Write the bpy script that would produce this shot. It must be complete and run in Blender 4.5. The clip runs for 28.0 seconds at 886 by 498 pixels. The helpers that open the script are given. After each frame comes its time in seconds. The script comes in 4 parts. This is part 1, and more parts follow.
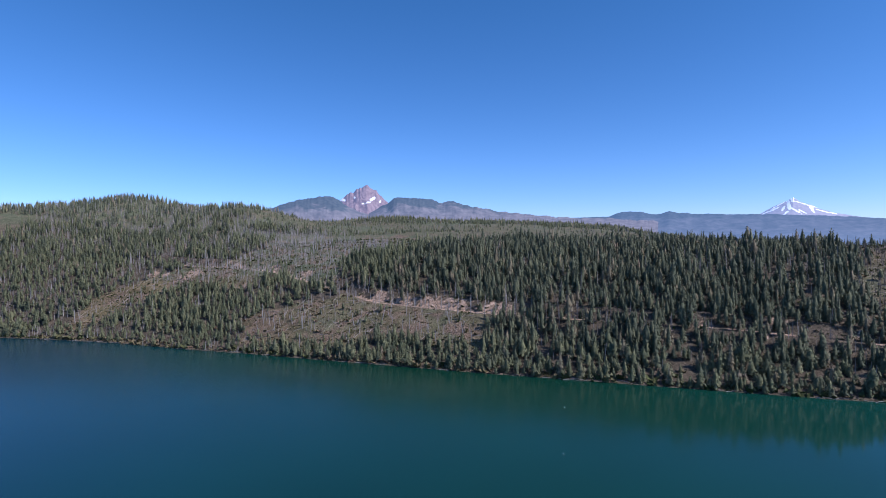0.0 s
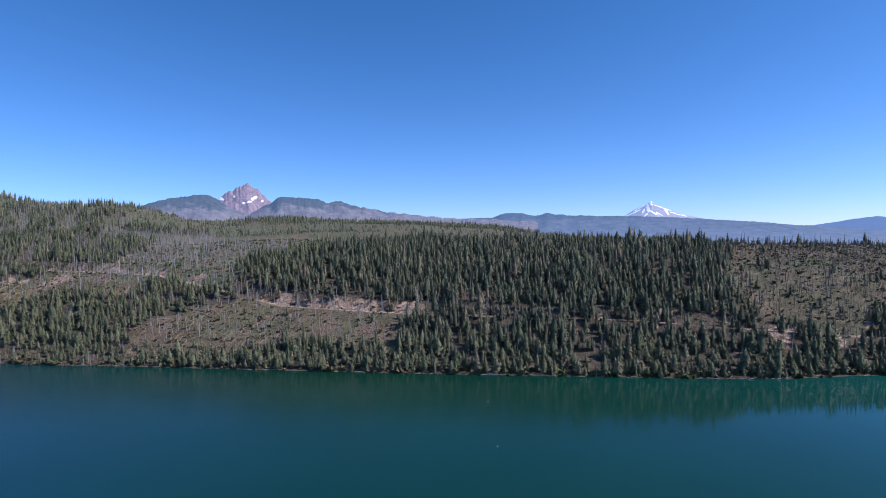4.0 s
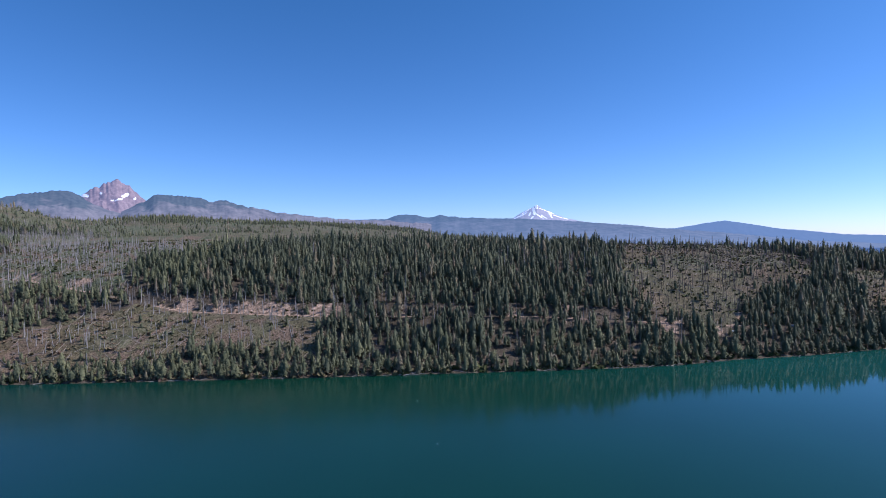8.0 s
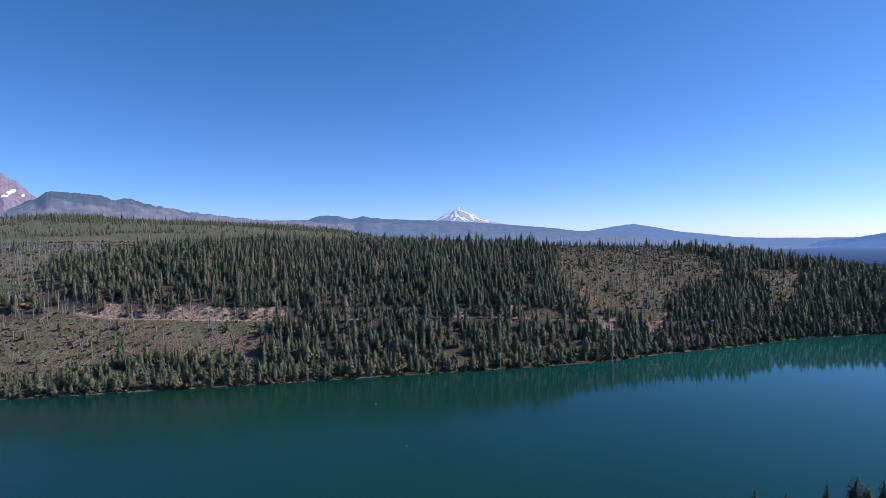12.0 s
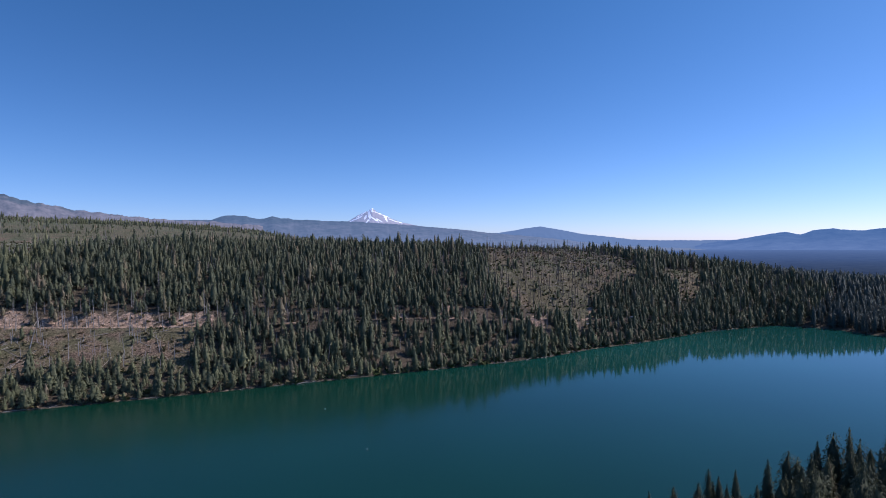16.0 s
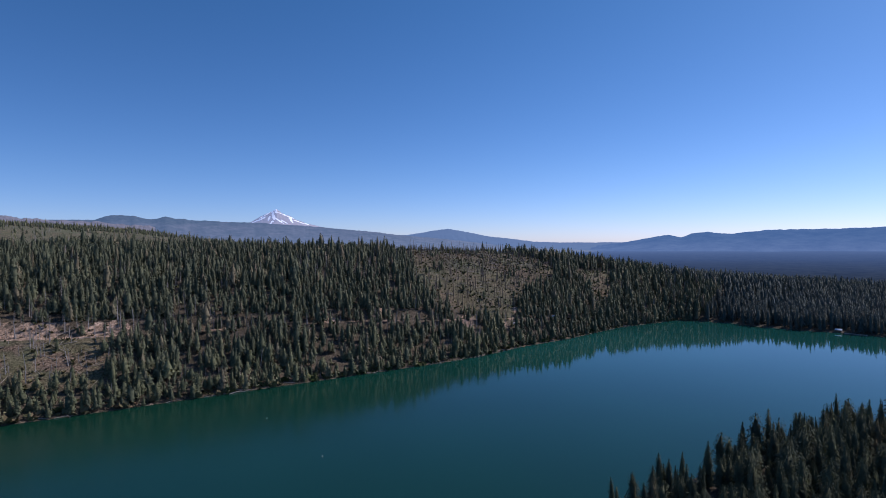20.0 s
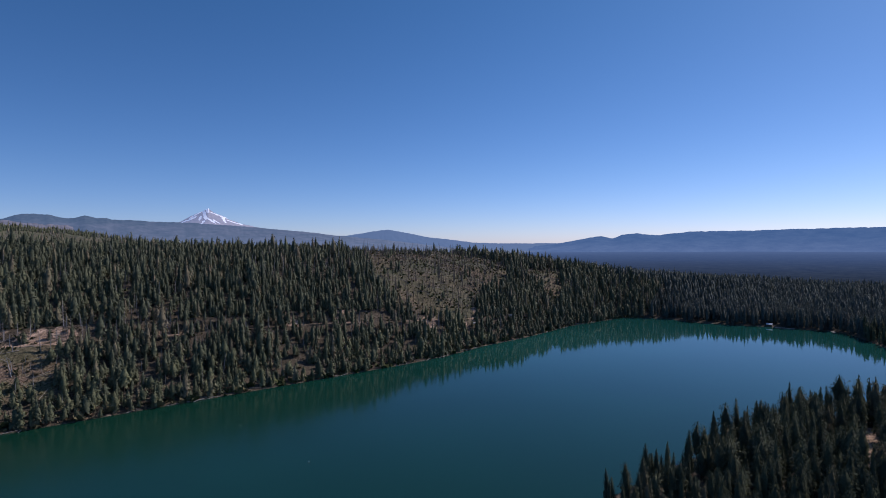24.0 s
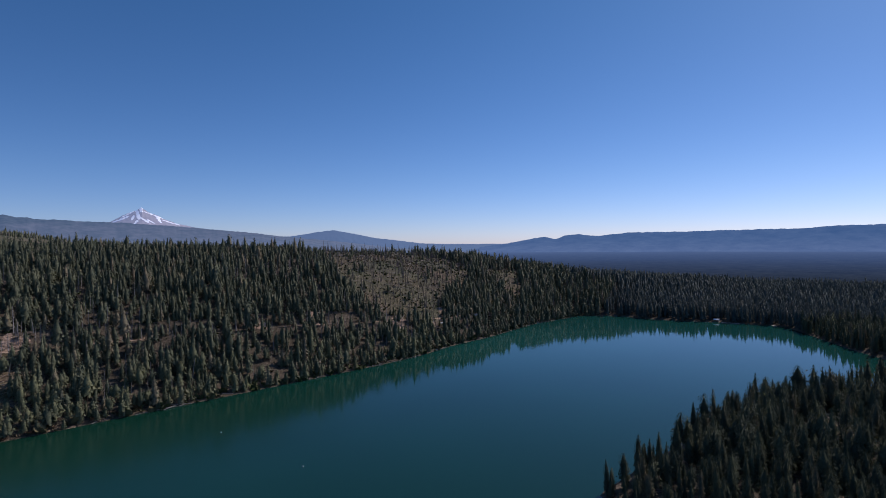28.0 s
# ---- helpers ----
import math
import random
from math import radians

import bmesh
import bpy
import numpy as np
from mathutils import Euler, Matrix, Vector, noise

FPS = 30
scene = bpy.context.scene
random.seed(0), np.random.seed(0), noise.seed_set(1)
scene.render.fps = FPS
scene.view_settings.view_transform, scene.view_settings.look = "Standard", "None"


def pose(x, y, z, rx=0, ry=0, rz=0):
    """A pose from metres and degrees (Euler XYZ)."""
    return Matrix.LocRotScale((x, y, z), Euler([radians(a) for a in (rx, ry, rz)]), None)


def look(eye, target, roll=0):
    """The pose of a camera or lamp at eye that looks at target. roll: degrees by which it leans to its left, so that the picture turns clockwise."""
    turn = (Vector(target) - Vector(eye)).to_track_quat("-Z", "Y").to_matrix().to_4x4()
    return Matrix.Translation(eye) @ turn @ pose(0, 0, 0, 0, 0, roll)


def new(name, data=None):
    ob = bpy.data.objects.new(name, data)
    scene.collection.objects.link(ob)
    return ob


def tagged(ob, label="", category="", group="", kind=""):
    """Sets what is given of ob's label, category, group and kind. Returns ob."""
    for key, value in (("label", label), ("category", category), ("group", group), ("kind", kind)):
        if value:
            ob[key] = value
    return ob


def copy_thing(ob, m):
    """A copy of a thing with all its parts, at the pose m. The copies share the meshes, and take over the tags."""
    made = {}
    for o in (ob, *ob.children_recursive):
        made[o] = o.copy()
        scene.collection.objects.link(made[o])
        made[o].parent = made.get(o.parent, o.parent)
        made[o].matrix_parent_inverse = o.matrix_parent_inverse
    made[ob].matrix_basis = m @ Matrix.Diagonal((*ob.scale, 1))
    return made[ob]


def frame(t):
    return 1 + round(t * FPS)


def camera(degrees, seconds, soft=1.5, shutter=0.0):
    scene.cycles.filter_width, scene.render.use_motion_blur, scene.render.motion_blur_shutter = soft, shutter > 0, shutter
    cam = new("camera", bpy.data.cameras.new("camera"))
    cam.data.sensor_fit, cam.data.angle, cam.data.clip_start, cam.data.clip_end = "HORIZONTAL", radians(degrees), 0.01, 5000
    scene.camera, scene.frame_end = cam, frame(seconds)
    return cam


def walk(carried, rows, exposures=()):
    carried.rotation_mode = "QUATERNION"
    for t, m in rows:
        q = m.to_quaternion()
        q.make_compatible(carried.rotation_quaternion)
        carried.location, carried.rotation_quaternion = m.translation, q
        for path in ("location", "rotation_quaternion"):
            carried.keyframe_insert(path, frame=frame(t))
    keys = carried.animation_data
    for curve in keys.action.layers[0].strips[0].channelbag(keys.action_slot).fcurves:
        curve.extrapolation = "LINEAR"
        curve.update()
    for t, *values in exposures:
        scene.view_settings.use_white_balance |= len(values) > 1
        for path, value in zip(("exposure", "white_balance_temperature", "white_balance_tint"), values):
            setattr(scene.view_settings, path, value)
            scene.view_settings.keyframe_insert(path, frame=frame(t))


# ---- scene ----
cam = camera(78.5, 28.0, soft=0.9)
# seconds, x, y, z, heading, pitch, lean
PATH = [
    (0, -0.00, 0.00, 88.00, 0.00, -0.80, 0.59),
    (0.5, -2.50, 0.46, 87.92, -1.24, -0.81, 0.64),
    (1, -5.01, 0.90, 87.85, -2.92, -0.82, 0.69),
    (1.5, -7.51, 1.36, 87.77, -4.53, -0.84, 0.74),
    (2, -10.02, 1.81, 87.70, -6.04, -0.85, 0.79),
    (2.5, -12.53, 2.26, 87.62, -7.37, -0.86, 0.84),
    (3, -15.04, 2.71, 87.54, -8.80, -0.88, 0.89),
    (3.5, -17.55, 3.17, 87.47, -10.42, -0.88, 0.89),
    (5.5, -27.58, 5.14, 87.22, -16.49, -0.88, 0.88),
    (6, -30.06, 5.71, 87.18, -17.94, -0.89, 0.87),
    (6.5, -32.54, 6.34, 87.14, -19.48, -0.89, 0.87),
    (7, -34.98, 7.02, 87.12, -21.14, -0.89, 0.86),
    (7.5, -37.42, 7.76, 87.11, -22.55, -0.89, 0.86),
    (8, -39.82, 8.58, 87.12, -23.44, -0.89, 0.86),
    (8.5, -42.19, 9.48, 87.14, -24.16, -0.88, 0.85),
    (9, -44.54, 10.45, 87.18, -24.70, -0.88, 0.83),
    (9.5, -46.89, 11.49, 87.22, -25.77, -0.87, 0.82),
    (10, -49.22, 12.58, 87.28, -27.12, -0.86, 0.81),
    (10.5, -51.54, 13.70, 87.33, -28.48, -0.85, 0.80),
    (11, -53.88, 14.86, 87.38, -29.57, -0.84, 0.79),
    (11.5, -56.22, 16.06, 87.42, -30.65, -0.84, 0.77),
    (12, -58.57, 17.26, 87.46, -31.82, -0.83, 0.75),
    (12.5, -60.92, 18.51, 87.49, -33.37, -0.82, 0.73),
    (14.5, -70.24, 23.82, 87.58, -37.60, -0.80, 0.64),
    (15, -72.53, 25.24, 87.61, -38.59, -0.79, 0.62),
    (15.5, -74.78, 26.70, 87.63, -39.76, -0.78, 0.60),
    (16, -77.00, 28.22, 87.66, -41.19, -0.78, 0.58),
    (16.5, -79.18, 29.78, 87.69, -42.70, -0.77, 0.56),
    (17, -81.31, 31.40, 87.73, -44.19, -0.76, 0.54),
    (17.5, -83.40, 33.06, 87.77, -45.44, -0.75, 0.55),
    (18, -85.44, 34.78, 87.82, -46.68, -0.73, 0.55),
    (18.5, -87.43, 36.55, 87.87, -47.99, -0.71, 0.55),
    (19, -89.38, 38.37, 87.92, -49.20, -0.69, 0.56),
    (19.5, -91.27, 40.22, 87.97, -50.23, -0.68, 0.56),
    (20, -93.13, 42.12, 88.02, -51.08, -0.66, 0.56),
    (20.5, -94.94, 44.05, 88.06, -51.75, -0.66, 0.56),
    (21, -96.72, 46.02, 88.10, -52.58, -0.65, 0.56),
    (21.5, -98.45, 48.02, 88.14, -53.55, -0.65, 0.55),
    (23.5, -104.98, 56.31, 88.22, -56.82, -0.64, 0.54),
    (24, -106.53, 58.45, 88.22, -57.67, -0.63, 0.54),
    (24.5, -108.03, 60.61, 88.22, -58.51, -0.63, 0.53),
    (25, -109.50, 62.78, 88.21, -59.27, -0.63, 0.53),
    (25.5, -110.93, 64.98, 88.19, -59.88, -0.62, 0.54),
    (26, -112.34, 67.18, 88.17, -60.41, -0.62, 0.55),
    (26.5, -113.71, 69.41, 88.14, -60.87, -0.62, 0.57),
    (27, -115.08, 71.63, 88.10, -61.39, -0.61, 0.58),
    (27.5, -116.43, 73.86, 88.06, -62.34, -0.61, 0.59),
    (28, -117.78, 76.10, 88.02, -63.54, -0.61, 0.60),
]
EXPOSURE = [(0, 0.4, 5700, 22), (9, 0.35, 5750, 22), (15, 0.14, 5900, 23), (21, -0.13, 6100, 23), (28, -0.36, 6250, 23)]
walk(cam, [(t, pose(x, y, z, 90 + p, r, h)) for t, x, y, z, h, p, r in PATH], EXPOSURE)

# ---- light: a clear summer morning, the sun beyond the lake's outlet ----
SUN_TURN, SUN_HEIGHT = 114.0, 43.0
world = bpy.data.worlds.new("sky")
scene.world = world
world.use_nodes = True
sky = world.node_tree.nodes.new("ShaderNodeTexSky")
sky.sky_type, sky.sun_disc = "NISHITA", False
sky.sun_elevation, sky.sun_rotation = radians(SUN_HEIGHT), radians(SUN_TURN)
sky.altitude, sky.air_density, sky.dust_density, sky.ozone_density = 1900, 0.85, 1.2, 6.0
background = world.node_tree.nodes["Background"]
background.inputs["Strength"].default_value = 0.118
rich = world.node_tree.nodes.new("ShaderNodeHueSaturation")
rich.inputs["Saturation"].default_value = 1.12
# dusty summer air warms the sky towards the horizon
view_up = world.node_tree.nodes.new("ShaderNodeSeparateXYZ")
world.node_tree.links.new(world.node_tree.nodes.new("ShaderNodeTexCoord").outputs["Generated"], view_up.inputs[0])
dusty = world.node_tree.nodes.new("ShaderNodeValToRGB")
for stop, at, tone in zip([*dusty.color_ramp.elements, *(dusty.color_ramp.elements.new(0.5) for _ in range(2))], (0.0, 1.0, 0.12, 0.4),
                          ((1.09, 1.0, 1.05), (0.8, 1.02, 0.97), (1.02, 1.02, 1.0), (0.82, 1.02, 0.97))):
    stop.position, stop.color = at, (*tone, 1)
world.node_tree.links.new(view_up.outputs["Z"], dusty.inputs["Fac"])
azure = world.node_tree.nodes.new("ShaderNodeMix")
azure.data_type, azure.blend_type, azure.clamp_result = "RGBA", "MULTIPLY", False
azure.inputs[0].default_value = 1.0
world.node_tree.links.new(sky.outputs["Color"], rich.inputs["Color"])
world.node_tree.links.new(rich.outputs["Color"], azure.inputs[6])
world.node_tree.links.new(dusty.outputs["Color"], azure.inputs[7])
world.node_tree.links.new(azure.outputs[2], background.inputs["Color"])
sun = new("sun", bpy.data.lights.new("sun", "SUN"))
sun.data.energy, sun.data.angle, sun.data.color = 3.5, radians(0.53), (1.0, 0.94, 0.85)
sun.matrix_world = look((0, 0, 0), (-math.sin(radians(SUN_TURN)) * math.cos(radians(SUN_HEIGHT)),
                                    -math.cos(radians(SUN_TURN)) * math.cos(radians(SUN_HEIGHT)), -math.sin(radians(SUN_HEIGHT))))


# ---- materials ----
class Mat:
    """A small builder for one node material."""

    def __init__(self, name, rough=0.9, metal=0.0, spec=0.2):
        self.m = bpy.data.materials.new(name)
        self.m.use_nodes = True
        self.t = self.m.node_tree
        self.b = self.t.nodes["Principled BSDF"]
        self.b.inputs["Roughness"].default_value = rough
        self.b.inputs["Metallic"].default_value = metal
        self.b.inputs["Specular IOR Level"].default_value = spec
        self.where = self.t.nodes.new("ShaderNodeNewGeometry").outputs["Position"]

    def link(self, a, b):
        self.t.links.new(a, b)

    def noise(self, scale, detail=4.0, rough=0.55, stretch=None, warp=0.0):
        n = self.t.nodes.new("ShaderNodeTexNoise")
        n.inputs["Scale"].default_value, n.inputs["Detail"].default_value = scale, detail
        n.inputs["Roughness"].default_value, n.inputs["Distortion"].default_value = rough, warp
        src = self.where
        if stretch:
            k = self.t.nodes.new("ShaderNodeMapping")
            k.inputs["Scale"].default_value = stretch
            self.link(src, k.inputs["Vector"])
            src = k.outputs["Vector"]
        self.link(src, n.inputs["Vector"])
        return n.outputs["Fac"]

    def attribute(self, name):
        n = self.t.nodes.new("ShaderNodeAttribute")
        n.attribute_name = name
        return n.outputs["Fac"]

    def ramp(self, value, stops):
        r = self.t.nodes.new("ShaderNodeValToRGB")
        e = r.color_ramp.elements
        while len(e) < len(stops):
            e.new(0.5)
        for k, (at, colour) in zip(e, stops):
            k.position = at
            k.color = (*colour, 1) if len(colour) == 3 else (colour[0],) * 3 + (1,)
        self.link(value, r.inputs["Fac"])
        return r.outputs["Color"]

    def mix(self, fac, a, b, how="MIX"):
        n = self.t.nodes.new("ShaderNodeMix")
        n.data_type, n.blend_type = "RGBA", how
        for at, v in ((0, fac), (6, a), (7, b)):
            if isinstance(v, bpy.types.NodeSocket):
                self.link(v, n.inputs[at])
            else:
                n.inputs[at].default_value = v if at == 0 else (*v, 1)
        return n.outputs[2]

    def math(self, how, a, b=0.0, c=None):
        n = self.t.nodes.new("ShaderNodeMath")
        n.operation = how
        for k, v in enumerate((a, b) if c is None else (a, b, c)):
            if isinstance(v, bpy.types.NodeSocket):
                self.link(v, n.inputs[k])
            else:
                n.inputs[k].default_value = v
        return n.outputs[0]

    def colour(self, c):
        if isinstance(c, bpy.types.NodeSocket):
            self.link(c, self.b.inputs["Base Color"])
        else:
            self.b.inputs["Base Color"].default_value = (*c, 1)
        return self

    def bump(self, value, height, strength=1.0):
        n = self.t.nodes.new("ShaderNodeBump")
        n.inputs["Distance"].default_value, n.inputs["Strength"].default_value = height, strength
        self.link(value, n.inputs["Height"])
        self.link(n.outputs["Normal"], self.b.inputs["Normal"])
        return self

    # haze painted as emission; no air is modelled
    def haze_glow(self, c, strength=1.0):
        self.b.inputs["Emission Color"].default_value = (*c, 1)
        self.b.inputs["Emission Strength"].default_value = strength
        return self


def foliage(name, dark, light, dry, through_light=0.0):
    """Needles: each tree has its own shade between dark and light, some are dry; fine mottling over the boughs."""
    m = Mat(name, 0.75, spec=0.25)
    rnd = m.t.nodes.new("ShaderNodeObjectInfo").outputs["Random"]
    tint = m.math("FRACT", m.math("ADD", m.attribute("tint"), rnd))
    base = m.ramp(tint, [(0.0, dark), (0.55, tuple(0.5 * a + 0.5 * b for a, b in zip(dark, light))), (0.92, light), (1.0, dry)])
    mottle = m.ramp(m.noise(0.9, 3), [(0.3, (0.72,)), (0.7, (1.25,))])
    c = m.mix(1.0, base, mottle, "MULTIPLY")
    m.colour(c)
    if through_light:
        thin, both = m.t.nodes.new("ShaderNodeBsdfTranslucent"), m.t.nodes.new("ShaderNodeMixShader")
        m.link(c, thin.inputs["Color"])
        both.inputs["Fac"].default_value = through_light
        m.link(m.b.outputs["BSDF"], both.inputs[1])
        m.link(thin.outputs["BSDF"], both.inputs[2])
        m.link(both.outputs["Shader"], m.t.nodes["Material Output"].inputs["Surface"])
    return m.m


M_NEAR = foliage("near_fir_needles", (0.062, 0.075, 0.046), (0.122, 0.135, 0.074), (0.155, 0.135, 0.085), 0.3)
M_FIR = foliage("fir_needles", (0.08, 0.094, 0.057), (0.16, 0.168, 0.092), (0.235, 0.185, 0.12), 0.15)
# bluer than the slope's firs: the plain's haze is tinted into these needles
M_HAZED_FIR = foliage("hazed_fir_needles", (0.07, 0.092, 0.084), (0.112, 0.134, 0.114), (0.13, 0.125, 0.1), 0.3)
M_YOUNG = foliage("young_fir_needles", (0.105, 0.118, 0.063), (0.2, 0.203, 0.103), (0.26, 0.21, 0.14), 0.15)
M_GHOST = foliage("dead_twigs", (0.12, 0.105, 0.09), (0.2, 0.18, 0.155), (0.24, 0.19, 0.15))


def bark(name, a, b, scale=3.0):
    m = Mat(name, 0.95, spec=0.1)
    grain = m.noise(scale, 4, stretch=(1, 1, 0.15))
    m.colour(m.ramp(grain, [(0.3, a), (0.7, b)])).bump(grain, 0.05)
    return m.m


def brush_material():
    m = Mat("dry_brush", 0.9, spec=0.1)
    tint = m.attribute("tint")
    c = m.ramp(tint, [(0.0, (0.045, 0.06, 0.02)), (0.35, (0.105, 0.11, 0.045)), (0.7, (0.19, 0.15, 0.085)), (1.0, (0.23, 0.14, 0.095))])
    m.colour(m.mix(1.0, c, m.ramp(m.noise(1.5, 3), [(0.3, (0.7,)), (0.7, (1.25,))]), "MULTIPLY"))
    return m.m


M_BRUSH = brush_material()
M_BARK = bark("bark", (0.07, 0.05, 0.038), (0.16, 0.12, 0.09))
M_SNAG = bark("weathered_deadwood", (0.22, 0.2, 0.185), (0.44, 0.41, 0.375))
M_SCORCHED = bark("scorched_deadwood", (0.1, 0.085, 0.075), (0.24, 0.2, 0.175))
M_FALLEN = bark("fallen_deadwood", (0.22, 0.19, 0.155), (0.46, 0.41, 0.35))
M_LOG = bark("bleached_log", (0.22, 0.2, 0.17), (0.42, 0.38, 0.33))


def ground_material():
    m = Mat("forest_floor", 0.95, spec=0.1)
    large, mid, fine = m.noise(0.018, 5), m.noise(0.12, 5, 0.65), m.noise(0.9, 5, 0.7)
    litter = m.ramp(mid, [(0.25, (0.055, 0.047, 0.032)), (0.5, (0.1, 0.08, 0.056)), (0.75, (0.17, 0.132, 0.096))])
    brush = m.ramp(mid, [(0.25, (0.082, 0.074, 0.034)), (0.5, (0.168, 0.132, 0.066)), (0.75, (0.27, 0.198, 0.116))])
    rusty = m.ramp(fine, [(0.3, (0.12, 0.08, 0.055)), (0.7, (0.24, 0.17, 0.12))])
    opened = m.math("MULTIPLY", m.attribute("open"), m.math("MULTIPLY_ADD", large, 2.6, -0.55))
    n = m.t.nodes.new("ShaderNodeClamp")
    m.link(opened, n.inputs["Value"])
    c = m.mix(n.outputs[0], litter, brush)
    fresh = m.ramp(mid, [(0.25, (0.078, 0.098, 0.052)), (0.75, (0.155, 0.168, 0.1))])
    c = m.mix(m.attribute("regrowth"), c, fresh)
    patch = m.ramp(m.noise(0.05, 4, 0.6, warp=0.6), [(0.48, (0.0,)), (0.62, (0.9,))])
    patch = m.mix(1.0, patch, m.attribute("open"), "MULTIPLY")
    c = m.mix(patch, c, rusty)
    earth = m.ramp(m.noise(0.35, 6, 0.7), [(0.25, (0.15, 0.1, 0.07)), (0.5, (0.36, 0.25, 0.17)), (0.72, (0.6, 0.44, 0.33))])
    ragged = m.math("ADD", m.attribute("soil"), m.math("MULTIPLY_ADD", m.noise(0.22, 5, 0.7), 1.6, -0.8))
    bare = m.ramp(ragged, [(0.42, (0.0,)), (0.62, (1.0,))])
    c = m.mix(bare, c, earth)
    speck = m.ramp(fine, [(0.34, (0.35,)), (0.66, (1.65,))])
    m.colour(m.mix(1.0, c, speck, "MULTIPLY")).bump(fine, 0.5)
    return m.m


M_GROUND = ground_material()


def water_material():
    m = Mat("lake_water", 0.04, spec=0.5)
    m.b.inputs["IOR"].default_value = 1.333
    tone = m.noise(0.006, 3)
    split = m.t.nodes.new("ShaderNodeSeparateXYZ")
    m.link(m.where, split.inputs[0])
    # base colour by plan position: blue sky reflection painted in westward, greener towards the outlet
    across = m.math("ADD", split.outputs[0], m.math("MULTIPLY", split.outputs[1], 0.35))
    # position across the lake as a ramp value, not a water depth
    depth = m.math("MULTIPLY_ADD", across, 0.00125, 0.32)
    body = m.ramp(depth, [(0.1, (0.003, 0.037, 0.052)), (0.32, (0.004, 0.041, 0.032)), (0.46, (0.004, 0.039, 0.022)), (0.6, (0.005, 0.045, 0.029)), (0.7, (0.006, 0.058, 0.043)), (0.84, (0.009, 0.073, 0.061))])
    m.colour(m.mix(1.0, body, m.ramp(tone, [(0.35, (0.88,)), (0.65, (1.1,))]), "MULTIPLY"))
    calm = m.t.nodes.new("ShaderNodeMapRange")
    calm.interpolation_type = "SMOOTHSTEP"
    for key, value in (("From Min", 60.0), ("From Max", 330.0), ("To Min", 0.2), ("To Max", 0.045)):
        calm.inputs[key].default_value = value
    m.link(m.math("ADD", split.outputs[0], m.math("MULTIPLY", m.noise(0.012, 3), 140.0)), calm.inputs["Value"])
    m.link(calm.outputs[0], m.b.inputs["Roughness"])
    ripple = m.noise(0.7, 3, stretch=(1, 1.6, 1))
    m.bump(ripple, 0.01, 0.3)
    return m.m


M_WATER = water_material()


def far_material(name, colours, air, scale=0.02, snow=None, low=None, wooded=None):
    """Far mountain sides, with haze painted as emission, which may be thicker low down: low is its colour there and its
    top.
    """
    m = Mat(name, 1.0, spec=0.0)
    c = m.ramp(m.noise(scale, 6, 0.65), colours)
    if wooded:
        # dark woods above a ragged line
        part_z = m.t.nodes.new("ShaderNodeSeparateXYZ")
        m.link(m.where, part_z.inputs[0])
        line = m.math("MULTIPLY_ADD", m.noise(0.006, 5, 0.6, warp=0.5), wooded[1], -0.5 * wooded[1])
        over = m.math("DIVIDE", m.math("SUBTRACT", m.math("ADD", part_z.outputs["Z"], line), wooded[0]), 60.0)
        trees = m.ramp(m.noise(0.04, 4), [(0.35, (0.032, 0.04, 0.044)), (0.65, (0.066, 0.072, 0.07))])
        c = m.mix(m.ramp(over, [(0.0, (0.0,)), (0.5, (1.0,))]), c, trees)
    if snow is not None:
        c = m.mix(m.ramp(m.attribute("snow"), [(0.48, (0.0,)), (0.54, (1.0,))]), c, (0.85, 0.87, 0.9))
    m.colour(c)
    m.haze_glow(air)
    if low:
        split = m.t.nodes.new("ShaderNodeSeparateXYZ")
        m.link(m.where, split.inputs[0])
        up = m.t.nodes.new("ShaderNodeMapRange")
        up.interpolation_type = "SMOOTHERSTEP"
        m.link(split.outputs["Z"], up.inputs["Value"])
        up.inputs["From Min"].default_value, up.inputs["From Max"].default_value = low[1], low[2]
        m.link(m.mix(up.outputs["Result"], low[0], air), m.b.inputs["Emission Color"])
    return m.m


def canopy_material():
    """The treetops of the plain, with haze painted as emission that grows with distance."""
    m = Mat("canopy_haze_glow", 1.0, spec=0.0)
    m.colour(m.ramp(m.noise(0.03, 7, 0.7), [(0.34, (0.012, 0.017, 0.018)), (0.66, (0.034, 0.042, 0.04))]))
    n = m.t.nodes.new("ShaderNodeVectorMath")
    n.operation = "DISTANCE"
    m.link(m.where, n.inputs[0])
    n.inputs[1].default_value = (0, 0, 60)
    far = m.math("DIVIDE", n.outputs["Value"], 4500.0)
    # blue emission stands in for the haze before the treetops
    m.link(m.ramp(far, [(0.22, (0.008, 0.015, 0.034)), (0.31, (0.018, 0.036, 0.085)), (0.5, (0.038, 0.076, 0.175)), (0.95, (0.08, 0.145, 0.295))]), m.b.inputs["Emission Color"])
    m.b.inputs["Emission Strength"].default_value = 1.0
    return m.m


